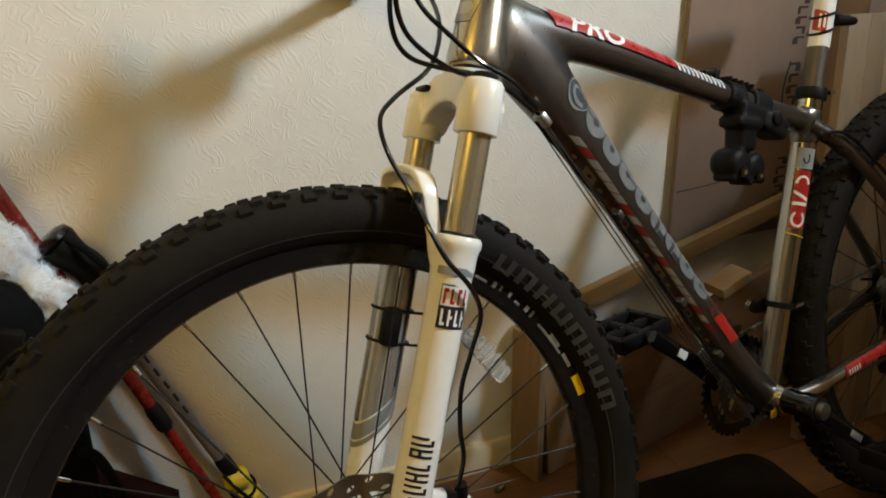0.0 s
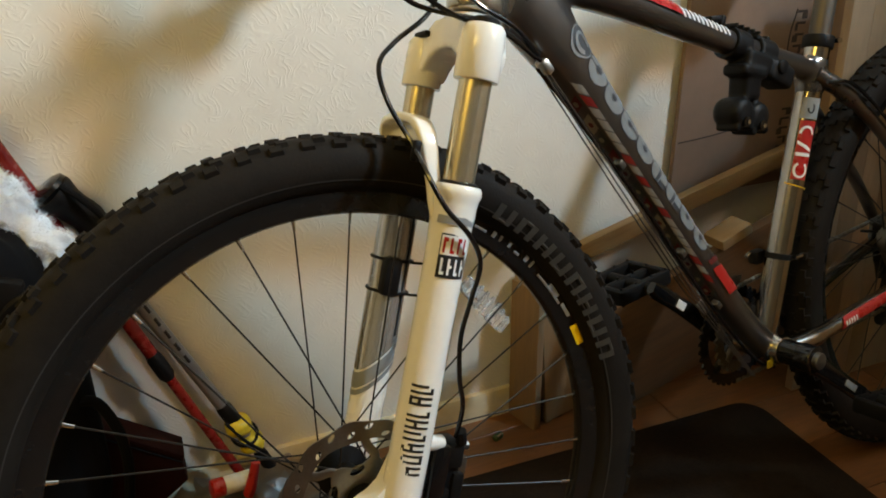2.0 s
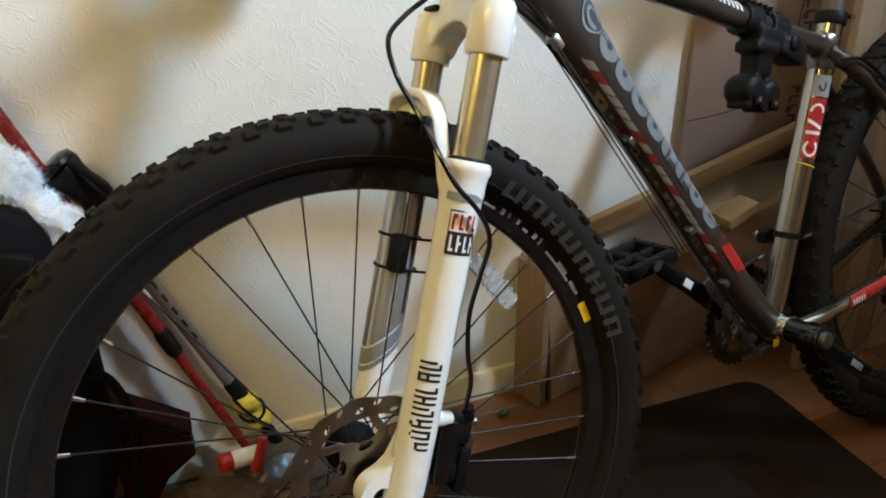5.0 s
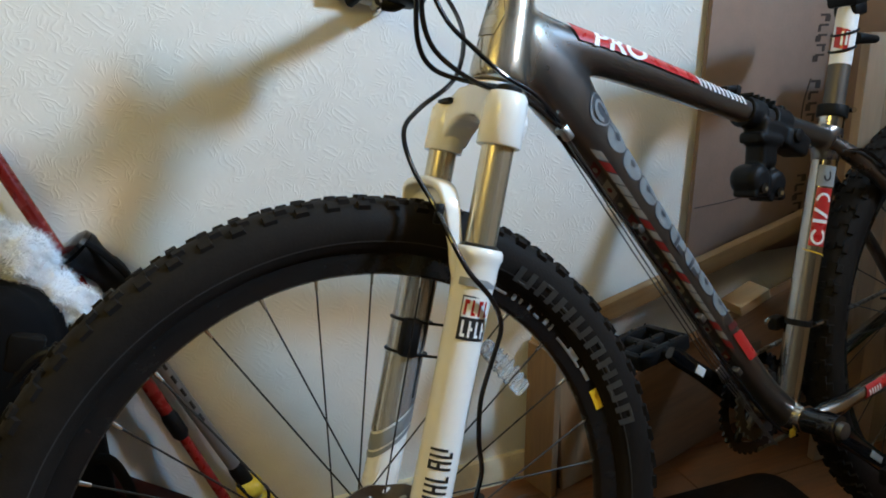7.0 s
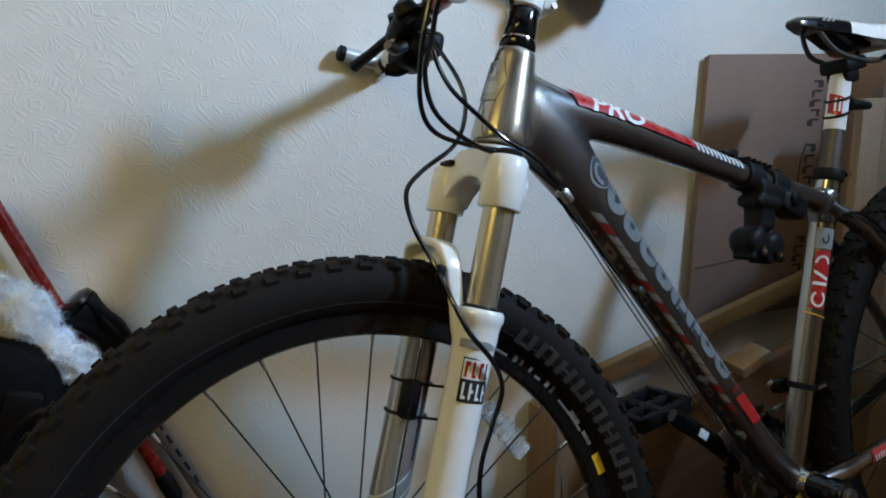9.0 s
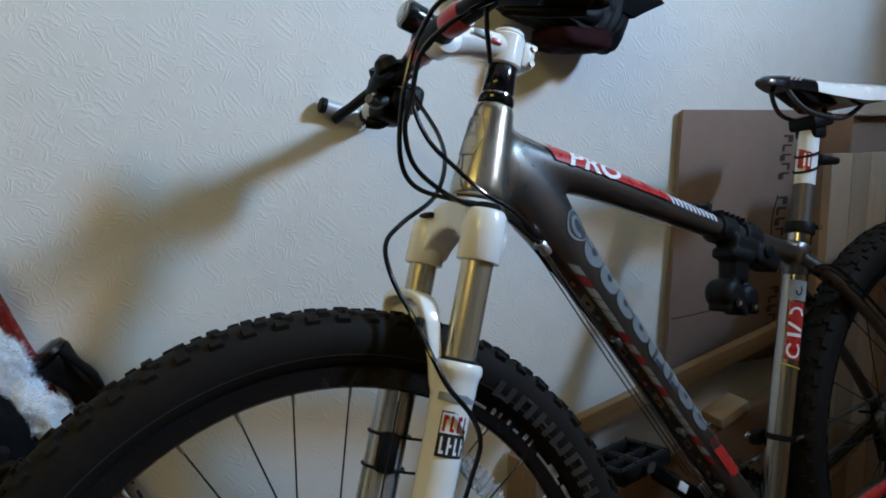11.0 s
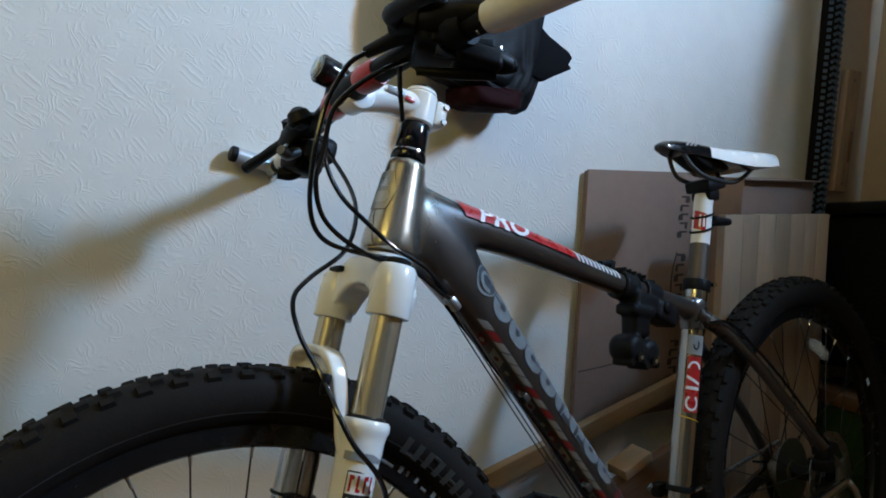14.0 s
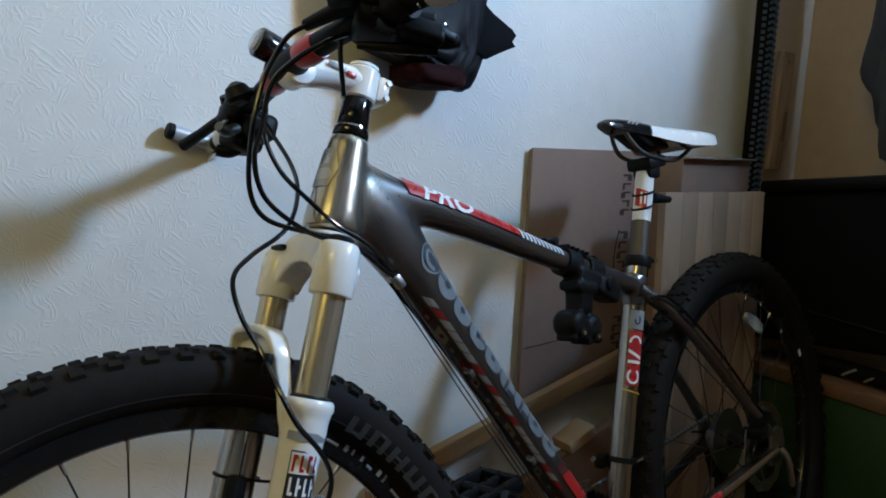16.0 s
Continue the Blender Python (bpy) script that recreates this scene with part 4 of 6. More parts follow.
def ring_mesh(y, r, teeth, thick=0.0035):
    bm = bmesh.new()
    n = teeth * 4
    outr = [r + (0.0035 if k % 4 in (1, 2) else -0.0015) for k in range(n)]
    rows = []
    for yy in (y - thick / 2, y + thick / 2):
        rows.append(([bm.verts.new((q * math.cos(2 * math.pi * k / n), yy, 0.314 + q * math.sin(2 * math.pi * k / n))) for k, q in enumerate(outr)],
                     [bm.verts.new(((r - 0.016) * math.cos(2 * math.pi * k / n), yy, 0.314 + (r - 0.016) * math.sin(2 * math.pi * k / n))) for k in range(n)]))
    for k in range(n):
        j = (k + 1) % n
        (a, b), (c, d) = rows
        bm.faces.new((a[k], a[j], b[j], b[k]))
        bm.faces.new((c[k], c[j], d[j], d[k]))
        bm.faces.new((a[k], a[j], c[j], c[k]))
        bm.faces.new((b[k], b[j], d[j], d[k]))
    for k in range(4):
        a = math.pi / 4 + k * math.pi / 2
        rod((0.015 * math.cos(a), y, 0.314 + 0.015 * math.sin(a)), ((r - 0.010) * math.cos(a), y, 0.314 + (r - 0.010) * math.sin(a)), 0.006, 8, bm)
    return bm


part("chainring", ring_mesh(0.050, 0.078, 38), M_GLOSS, crank, "large black chainring", angle=20)
part("chainring", ring_mesh(0.042, 0.053, 26), M_DARKSTEEL, crank, "small steel chainring", angle=20)


def pedal_mesh():
    """Flat cage pedal: frame bars, ribs and pins round a spindle body."""
    bm = rod((0, 0, 0), (0, 0.085, 0), 0.0095, 16)
    for x in (-0.048, 0.048):
        cuboid((0.013, 0.085, 0.024), (x, 0.052, 0), 0.004, None, bm)
    for y in (0.014, 0.092):
        cuboid((0.104, 0.013, 0.024), (0, y, 0), 0.004, None, bm)
    cuboid((0.098, 0.014, 0.018), (0, 0.052, 0), 0.004, None, bm)
    for x in (-0.046, -0.016, 0.016, 0.046):
        for y in (0.014, 0.052, 0.092):
            rod((x, y, -0.0145), (x, y, 0.0145), 0.0018, 6, bm)
    return bm


end_far = Vector((0, 0.088, 0.314)) + far_dir * 0.172
part("pedal", pedal_mesh(), M_BLACK, bike, "black plastic cage pedal", Matrix.Translation(end_far) @ Matrix.Rotation(radians(-5), 4, "Y"))
end_near = Vector((0, -0.082, 0.314)) - far_dir * 0.172
part("pedal", pedal_mesh(), M_BLACK, bike, "black plastic cage pedal", Matrix.Translation(end_near) @ Matrix.Rotation(radians(180), 4, "Z") @ Matrix.Rotation(radians(-10), 4, "Y"))


# prints on the frame: plain shapes in their colours ------------------------
def rounded(x0, x1, h, p, n=28):
    """A filled soft-cornered block in x and z, as a fan."""
    bm = bmesh.new()
    cx, rx = (x0 + x1) / 2, (x1 - x0) / 2
    c = bm.verts.new((cx, 0, 0))
    v = []
    for k in range(n):
        a = 2 * math.pi * k / n
        v.append(bm.verts.new((cx + rx * math.copysign(abs(math.cos(a)) ** (2 / p), math.cos(a)), 0, h * math.copysign(abs(math.sin(a)) ** (2 / p), math.sin(a)))))
    for k in range(n):
        bm.faces.new((c, v[k], v[(k + 1) % n]))
    return bm


# kinds: o ringed disc, 8 two eyes, d block with an eye, b slotted block
for k, kind in enumerate("o8dedbbde"):
    x0, w, h = k * 0.0405, 0.0405, 0.0250
    skin = [(rounded(w * 0.0, w * 1.0, h * 0.54, 2.0 if kind in "o8" else 3.0), M_TUBEDARK, 0.0)]
    if kind == "o":
        skin += [(flat_ring(w * 0.5, 0, w * 0.50, h * 0.52, w * 0.045), M_TUBEPRINT, 0.0004), (flat_ring(w * 0.55, 0, w * 0.36, h * 0.36, w * 0.10, 40, 320), M_TUBEPRINT, 0.0004)]
    else:
        skin.append((rounded(w * 0.03, w * 0.97, h * 0.50, 2.3 if kind == "8" else 3.2), M_TUBEPRINT, 0.0003))
    if kind == "8":
        skin += [(flat_disc(w * 0.50, h * 0.04, w * 0.15, h * 0.17), M_TUBEDARK, 0.0006), (flat_rect(w * 0.04, w * 0.34, -h * 0.03, h * 0.03, 3, 1), M_TUBEDARK, 0.0006)]
    if kind in "de":
        skin.append((flat_disc(w * 0.46, -h * 0.02, w * 0.13, h * 0.15), M_TUBEDARK, 0.0006))
    if kind == "e":
        skin.append((flat_rect(w * 0.56, w * 0.96, -h * 0.06, h * 0.01, 3, 1), M_TUBEDARK, 0.0006))
    if kind == "b":
        skin += [(flat_rect(w * 0.42, w * 0.56, -h * 0.52, h * 0.16, 2, 4), M_TUBEDARK, 0.0006), (flat_rect(w * 0.60, w * 0.96, -h * 0.52, -h * 0.30, 2, 2), M_TUBEDARK, 0.0006)]
    for bm, material, off in skin:
        part("tube_print", DT.wrap(bm, 0.100 + x0, -66, 2050, off + 0.0002), material, frame_part)
part("tube_print", DT.wrap(flat_rect(0, 0.010, -0.012, 0.010, 3, 4, shear=0.010), 0.482, -68, 2050, 0.0012), M_ASHRED, frame_part)
part("tube_print", DT.wrap(flat_rect(0, 0.055, -0.012, 0.011, 8, 4, shear=0.012), 0.500, -70, 2050, 0.0012), M_RED, frame_part, "red block on the down tube")
for k in range(19):
    col = (M_CREAM, M_DULLRED, M_CREAM, M_CREAM, M_CREAM, M_CREAM, M_DULLRED, M_CREAM, M_DULLRED, M_CREAM)[k % 10]
    part("underside_print", DT.wrap(flat_rect(0, 0.0165, -0.0046, 0.0046, 4, 4, shear=0.012), 0.150 + k * 0.0190, -124, 2050, 0.0012), col, frame_part)
for k in range(13):
    long = 0.016 + 0.008 * (k % 2)
    part("underside_print", DT.wrap(flat_rect(0, long, -0.0062, 0.0062, 4, 4, shear=-0.008), 0.165 + k * 0.029, -156, 2050, 0.0012), (M_ASHRED, M_CREAM, M_TUBEDARK)[k % 3], frame_part)
    part("underside_print", DT.wrap(flat_disc(long * 0.5, 0, 0.004, 0.003), 0.165 + k * 0.029, -156, 2050, 0.0016), (M_CREAM, M_ASHRED, M_CREAM)[k % 3], frame_part)
part("tube_print", TT.wrap(flat_rect(0, 0.200, -0.010, 0.013, 40, 12, shear=-0.016), 0.064, -53, 2300, 0.0016), M_RED, frame_part, "red band along the top tube")
word = flat_text("PRO", 0.0350)
for v in word.verts:
    v.co.x, v.co.z = v.co.x * 1.25 + v.co.z * 0.25, v.co.z - 0.0098
part("tube_letters", TT.wrap(word, 0.092, -54, 2300, 0.0021), M_DECALW, frame_part, "white letters on the red band")
for k in range(11):
    part("tube_stripe", TT.wrap(flat_rect(k * 0.0088, k * 0.0088 + 0.0042, -0.008, 0.009, 2, 5, shear=-0.006), 0.270, -60, 2500, 0.0010), M_DECALW, frame_part)
ST = Skin([(BB, 0.018, 0.018), (BB + SU * 0.2, 0.018, 0.018), (BB + SU * 0.452, 0.018, 0.018)], 10)


def seat_wrap(bm, s0, ang=-56, off=0.0006):
    return ST.wrap(bm, s0, ang, 3180, off)


part("tube_print", seat_wrap(flat_rect(0, 0.085, -0.0112, 0.0112, 8, 6), 0.250), M_RED, frame_part, "red panel on the seat tube")
for bm in (flat_ring(0.014, 0, 0.012, 0.010, 0.0035, 30, 330), flat_rect(0.034, 0.039, -0.010, 0.010, 2, 4), flat_rect(0.046, 0.051, -0.010, 0.010, 2, 4, shear=0.01), flat_ring(0.066, 0, 0.012, 0.010, 0.0035, -90, 90)):
    part("tube_print", seat_wrap(bm, 0.250, off=0.0010), M_DECALW, frame_part)
part("tube_print", seat_wrap(flat_rect(0, 0.03, -0.013, 0.013, 4, 6), 0.338), M_DECALG, frame_part)
part("tube_print", seat_wrap(flat_ring(0.015, 0, 0.008, 0.005, 0.0025, 90, 330), 0.338, off=0.001), M_DECALD, frame_part)
part("tube_band", seat_wrap(flat_rect(0, 0.0016, -0.018, 0.018, 2, 10, shear=0.006), 0.240), M_DECALY, frame_part)
chain_red = Skin([((0.07, -0.040, 0.316), 0.0122, 0.0122), ((0.17, -0.046, 0.330), 0.0122, 0.0122), ((0.30, -0.058, 0.350), 0.012, 0.012)], 6)
part("tube_print", chain_red.wrap(flat_rect(0, 0.11, -0.009, 0.009, 8, 4, shear=0.01), 0.05, -75, 4500, 0.001), M_RED, frame_part, "red panel on the chain stay")
for k in range(5):
    part("tube_print", chain_red.wrap(flat_rect(0, 0.003, -0.007, 0.002, 2, 4), 0.055 + k * 0.006, -75, 4500, 0.0016), M_DECALW, frame_part)

# prints on the wheels: plain bars
for k in range(8):
    a = 52.5 - 5.5 * k
    low = (0.3165, 0.3308, 0.3236)[k % 3]
    for b0, b1, r0, r1 in ((a, a - 1.35, 0.3165, 0.3340), (a - 1.35, a - 2.9, low, low + 0.0034), (a - 2.9, a - 4.2, 0.3165, 0.3340)):
        y0, y1 = [-0.0204 - 0.0068 * min(1, (r - 0.314) / 0.019) - 0.0022 for r in (r0, r1)]
        side_print(front, "tyre_print", M_TYREPRINT, r0, r1, [(b0, b1)], y0, y1)
ring_line = lathe([(0.3205, -0.0242), (0.3218, -0.0248)], 128)
bmesh.ops.delete(ring_line, geom=[f for f in ring_line.faces if len(f.verts) > 4], context="FACES")
part("tyre_line", ring_line, M_LINE, front)
for a, b, r0, r1 in ((54, 51, 0.300, 0.303), (49.5, 48.6, 0.3, 0.307), (47.5, 46.9, 0.301, 0.307), (45, 44.3, 0.301, 0.307), (43, 41.5, 0.3, 0.303), (40, 39, 0.301, 0.308), (38, 37.4, 0.3, 0.3085), (35, 26, 0.300, 0.3028), (31, 27.5, 0.3028, 0.3075), (25.5, 22, 0.302, 0.3065)):
    side_print(front, "rim_print", M_DECALG, r0, r1, [(a, b)], -0.0116, -0.0122)
side_print(front, "rim_badge", M_DECALY, 0.2995, 0.3110, [(19.5, 14.6)], -0.0117, -0.0125, "small yellow badge on the rim")
side_print(rear, "rim_badge", M_DECALW, 0.2995, 0.3110, [(26.0, 23.0)], -0.0117, -0.0125)


def reflector(w, ang, r):
    """Clear ribbed bar clipped between the spokes."""
    bm = cuboid((0.030, 0.009, 0.078), (0, 0, 0), 0.004)
    for k in range(7):
        cuboid((0.026, 0.003, 0.004), (0, -0.0055, -0.030 + k * 0.010), 0.0008, None, bm)
    for v in bm.verts:
        v.co.x *= 1 - 0.42 * (v.co.z / 0.039) ** 2
    part("spoke_reflector", bm, M_CLEAR, w, "clear plastic spoke reflector", Matrix.Rotation(radians(-ang), 4, "Y") @ Matrix.Translation((r, 0, 0)) @ Matrix.Rotation(radians(6), 4, "Y"))


reflector(front, 39.6, 0.237)
reflector(rear, 67, 0.236)


# prints, bands and stripes on the fork
def leg_patch(a0, a1, g0, g1, r, lat=-LEG, na=4, ng=8, slant=0.0):
    """A thin curved label on a fork leg: heights a0 to a1, angles from ahead round to the left."""
    bm = bmesh.new()
    g = []
    for i in range(na + 1):
        row = []
        for j in range(ng + 1):
            t = radians(g0 + (g1 - g0) * j / ng)
            row.append(bm.verts.new(st(a0 + (a1 - a0) * i / na - slant * math.cos(t), LEGF + 0.001 + r * math.cos(t), lat - r * math.sin(t))))
        g.append(row)
    for i in range(na):
        for j in range(ng):
            bm.faces.new((g[i][j], g[i + 1][j], g[i + 1][j + 1], g[i][j + 1]))
    return bm


fl = part("fork_label", leg_patch(0.2395, 0.2815, 47, 133, 0.0208), M_DECALD, near_leg, "red, white and black rectangular label")
part("label_field", leg_patch(0.2612, 0.2800, 50, 130, 0.0211), M_DECALW, fl)
for k in range(4):
    part("label_bar", leg_patch(0.2632, 0.2780, 56 + k * 19, 62 + k * 19, 0.0214, na=1, ng=2), M_RED, fl)
    part("label_bar", leg_patch(0.2632 if k % 2 else 0.274, 0.2660 if k % 2 else 0.2780, 62 + k * 19, 68 + k * 19, 0.0214, na=1, ng=2), M_RED, fl)
    part("label_bar", leg_patch(0.2425, 0.2580, 56 + k * 19, 62 + k * 19, 0.0214, na=1, ng=2), M_DECALW, fl)
    part("label_bar", leg_patch(0.2490 if k % 2 else 0.2425, 0.2520 if k % 2 else 0.2455, 62 + k * 19, 68 + k * 19, 0.0214, na=1, ng=2), M_DECALW, fl)
for k in range(8):
    z = 0.0450 + k * 0.0116
    g0, g1 = 36, 100
    part("leg_print", leg_patch(z, z + 0.0026, g0, g1, 0.0209, na=1, ng=5), M_DECALD, near_leg)
    if k != 5:
        part("leg_print", leg_patch(z + 0.0062, z + 0.0088, g0 + (18 if k % 3 == 2 else 0), g1 - (16 if k % 4 == 3 else 0), 0.0209, na=1, ng=5), M_DECALD, near_leg)
    mid = (g1 - 9, g1) if k % 2 else (60, 69)
    part("leg_print", leg_patch(z + 0.0026, z + 0.0062, mid[0], mid[1], 0.0209, na=1, ng=2), M_DECALD, near_leg)
    if k in (1, 2, 6):
        part("leg_print", leg_patch(z + 0.0026, z + 0.0062, g0, g0 + 9, 0.0209, na=1, ng=2), M_DECALD, near_leg)
# grey strip round the near leg, just below its collar
part("leg_band", leg_patch(0.2905, 0.2980, 30, 170, 0.0224, ng=14), M_DECALG, near_leg)
for z, h, material in ((0.0975, 0.0060, M_DECALG), (0.1060, 0.0180, M_DECALG), (0.1270, 0.0460, M_SILVER)):
    part("leg_print", leg_patch(z, z + h, -20, 200, 0.0217, lat=LEG, ng=14, slant=0.022), material, far_leg)
# dark strip down the silver sleeve, towards its rear side
part("leg_stripe", leg_patch(0.150, 0.288, 118, 127, 0.0220, lat=LEG, na=2, ng=3), M_DECALD, far_leg)
# speed sensor strapped to the far leg
sens = part("speed_sensor", cuboid((0.020, 0.026, 0.044), (0.026, -LEG + 0.016, 0.217), 0.005, STEER), M_BLACK, fork, "black speed sensor with cable ties")
for z in (0.199, 0.235):
    tie = tube([st(z, LEGF + 0.0235 * math.cos(2 * math.pi * k / 24), LEG + 0.0235 * math.sin(2 * math.pi * k / 24)) for k in range(25)], 0.0017, 6)
    rod(st(z, LEGF - 0.012, LEG - 0.024), st(z + 0.002, LEGF - 0.034, LEG - 0.034), 0.0017, 6, tie)
    part("cable_tie", tie, M_BLACK, sens)

# front brake caliper behind the near leg
cal = cuboid((0.032, 0.030, 0.062), (-0.028, 0.040, 0.036), 0.007, STEER)
cuboid((0.020, 0.040, 0.026), (-0.036, 0.040, 0.052), 0.005, STEER, cal)
cuboid((0.026, 0.034, 0.020), (-0.024, 0.044, 0.008), 0.005, STEER, cal)
caliper = part("brake_caliper", cal, M_BLACK, bike, "black front disc brake caliper")
for z in (0.016, 0.062):
    part("bolt", rod(st(z, -0.044, -0.050), st(z, -0.052, -0.050), 0.005, 10), M_DARKSTEEL, caliper)
part("caliper_arm", cuboid((0.014, 0.034, 0.050), (-0.044, 0.042, 0.010), 0.004, STEER), M_BLACK, caliper)
part("banjo", rod(st(0.068, -0.040, -0.058), st(0.082, -0.034, -0.062), 0.006, 10), M_BLACK, caliper)
part("pad_fin", cuboid((0.010, 0.010, 0.030), (-0.048, 0.050, 0.036), 0.002, STEER), M_DARKSTEEL, caliper)
part("adapter", cuboid((0.020, 0.020, 0.070), (-0.020, 0.052, 0.030), 0.005, STEER), M_GLOSS, caliper)
part("mount_post", rod(st(0.068, 0.006, -0.060), st(0.066, -0.020, -0.052), 0.008, 16, None, 0.002), M_WHITE, near_leg)
cal = cuboid((0.050, 0.030, 0.034), (0.400, -0.056, 0.425), 0.007)
cuboid((0.026, 0.038, 0.022), (0.378, -0.056, 0.410), 0.005, None, cal)
part("brake_caliper", cal, M_BLACK, bike, "black rear disc brake caliper")

# cables ---------------------------------------------------------------
CABLES = [
    [st(0.671, 0.106, -0.087), st(0.650, 0.124, -0.085), st(0.618, 0.134, -0.085), st(0.590, 0.138, -0.085), st(0.546, 0.135, -0.080), st(0.502, 0.122, -0.070), st(0.483, 0.099, -0.060), st(0.483, 0.060, -0.050), st(0.489, 0.004, -0.040), st(0.480, -0.042, -0.033), st(0.469, -0.069, -0.030)],
    [st(0.640, 0.080, 0.130), st(0.625, 0.076, 0.080), st(0.604, 0.065, 0.060), st(0.567, 0.047, 0.030), st(0.530, 0.046, 0.000), st(0.487, 0.059, -0.020), st(0.450, 0.092, -0.030), st(0.424, 0.106, -0.035), st(0.392, 0.093, -0.040), st(0.360, 0.070, -0.055),
     st(0.331, 0.060, -0.085), st(0.304, 0.041, -0.096), st(0.282, 0.012, -0.096), st(0.257, -0.008, -0.088), st(0.223, -0.006, -0.086), st(0.184, -0.002, -0.086), st(0.144, -0.009, -0.085), st(0.114, -0.021, -0.080), st(0.075, -0.031, -0.060)],
    [st(0.683, 0.083, -0.100), st(0.646, 0.076, -0.100), st(0.614, 0.059, -0.090)],
    [st(0.640, 0.085, 0.060), st(0.600, 0.107, -0.020), st(0.569, 0.103, -0.025), st(0.539, 0.081, -0.030), st(0.519, 0.049, -0.036), st(0.501, 0.014, -0.042), st(0.492, -0.027, -0.038), st(0.474, -0.064, -0.033)],
    [st(0.664, 0.079, -0.112), st(0.640, 0.104, -0.118), st(0.616, 0.124, -0.110), st(0.591, 0.135, -0.100), st(0.556, 0.131, -0.090), st(0.525, 0.129, -0.085), st(0.497, 0.104, -0.070), st(0.483, 0.050, -0.055), st(0.484, -0.011, -0.042), st(0.470, -0.061, -0.033)],
]
for pts in CABLES:
    part("cable", tube(spline(pts, 6), 0.0025, 10), M_GLOSS, bike, "black cable housing")
stop = cuboid((0.018, 0.016, 0.010), (0, 0, 0), 0.003, Matrix.Translation((-0.400, -0.031, 0.767)) @ Matrix.Rotation(radians(54), 4, "Y"))
part("cable_stop", stop, M_STEEL, frame_part)
for k in range(3):
    y = -0.034 + k * 0.005
    part("inner_cable", tube([(-0.398 - k * 0.002, y, 0.762), (-0.300 - k * 0.004, y, 0.622), (-0.185 - k * 0.004, y * 0.8, 0.462), (-0.045, y * 0.6, 0.283)], 0.0009, 6), M_DARKSTEEL, bike)
hose = spline([(-0.405, -0.026, 0.766), (-0.345, -0.024, 0.695), (-0.25, -0.023, 0.575), (-0.15, -0.021, 0.437), (-0.05, -0.018, 0.318), (0.0, -0.02, 0.284)], 6)
part("cable", tube(hose, 0.0028, 8), M_GLOSS, bike, "black brake hose under the down tube")
for f in (0.33, 0.50, 0.66):
    p = hose[int(f * (len(hose) - 1))]
    part("hose_guide", cuboid((0.012, 0.012, 0.009), (0, 0, 0), 0.002, Matrix.Translation(p + Vector((0.006, 0, 0.004))) @ Matrix.Rotation(radians(54), 4, "Y")), M_DARKSTEEL, frame_part)


# levers ------------------------------------------------------------------
def soft_pod(points, radii, segs=16):
    return tube(spline(points, 4), [r for r in radii], segs)


def taper(values, n=4):
    """Radii between the given values, n steps a span."""
    out = []
    for p, q in zip(values, values[1:]):
        out += [p + (q - p) * k / n for k in range(n)]
    return out + [values[-1]]


def on_steer(x, left, z, size, bevel, bm=None, turn=None):
    return cuboid(size, (0, 0, 0), bevel, STEER @ Matrix.Translation((x, left, z)) @ (turn or Matrix()), bm, 3)


# near side
nb = bar_piece(-0.185, -0.160, 0.0185)
near_lever = part("brake_lever", nb, M_BLACK, bike, "black hydraulic brake lever")
part("master_cylinder", soft_pod([st(0.669, 0.109, -0.082), st(0.677, 0.098, -0.110), st(0.688, 0.083, -0.145), st(0.692, 0.066, -0.185), st(0.690, 0.056, -0.205)], taper([0.0058, 0.0075, 0.0135, 0.0140, 0.010])), M_BLACK, near_lever, "black master cylinder")
part("reservoir", on_steer(0.084, 0.150, 0.700, (0.026, 0.052, 0.016), 0.005, turn=Matrix.Rotation(radians(-20), 4, "Z")), M_BLACK, near_lever)
part("lever_blade", soft_pod([st(0.682, 0.108, -0.135), st(0.676, 0.122, -0.155), st(0.672, 0.118, -0.21), st(0.672, 0.100, -0.26), st(0.676, 0.104, -0.285)], taper([0.008, 0.0085, 0.0068, 0.0065, 0.0075])), M_BLACK, near_lever, "black lever blade")
part("lever_bolt", rod(st(0.678, 0.060, -0.192), st(0.674, 0.056, -0.199), 0.0045, 12), M_CHROME, near_lever)
ns = on_steer(0.060, 0.140, 0.670, (0.052, 0.046, 0.022), 0.007, turn=Matrix.Rotation(radians(-25), 4, "Z"))
on_steer(0.034, 0.165, 0.666, (0.046, 0.036, 0.020), 0.006, ns, Matrix.Rotation(radians(-20), 4, "Z"))
on_steer(0.016, 0.176, 0.668, (0.024, 0.024, 0.014), 0.005, ns)
near_shift = part("shifter", ns, M_BLACK, bike, "black gear shifter pod")
part("gear_window", on_steer(0.066, 0.163, 0.660, (0.020, 0.003, 0.012), 0.001, turn=Matrix.Rotation(radians(-25), 4, "Z")), M_GLOSS, near_shift)
part("paddle", soft_pod([st(0.648, 0.075, -0.130), st(0.650, 0.045, -0.155), st(0.656, 0.015, -0.172)], taper([0.004, 0.0055, 0.0050])), M_BLACK, near_shift)
part("barrel_adjuster", rod(st(0.668, 0.075, -0.110), st(0.664, 0.084, -0.094), 0.0055, 12, None, 0.001), M_BLACK, near_shift)
for k in range(5):
    part("shifter_rib", on_steer(0.052 - 0.010 * k, 0.168 + 0.002 * k, 0.668 + 0.001 * k, (0.0045, 0.010, 0.016), 0.001, turn=Matrix.Rotation(radians(-22), 4, "Z")), M_BLACK, near_shift)
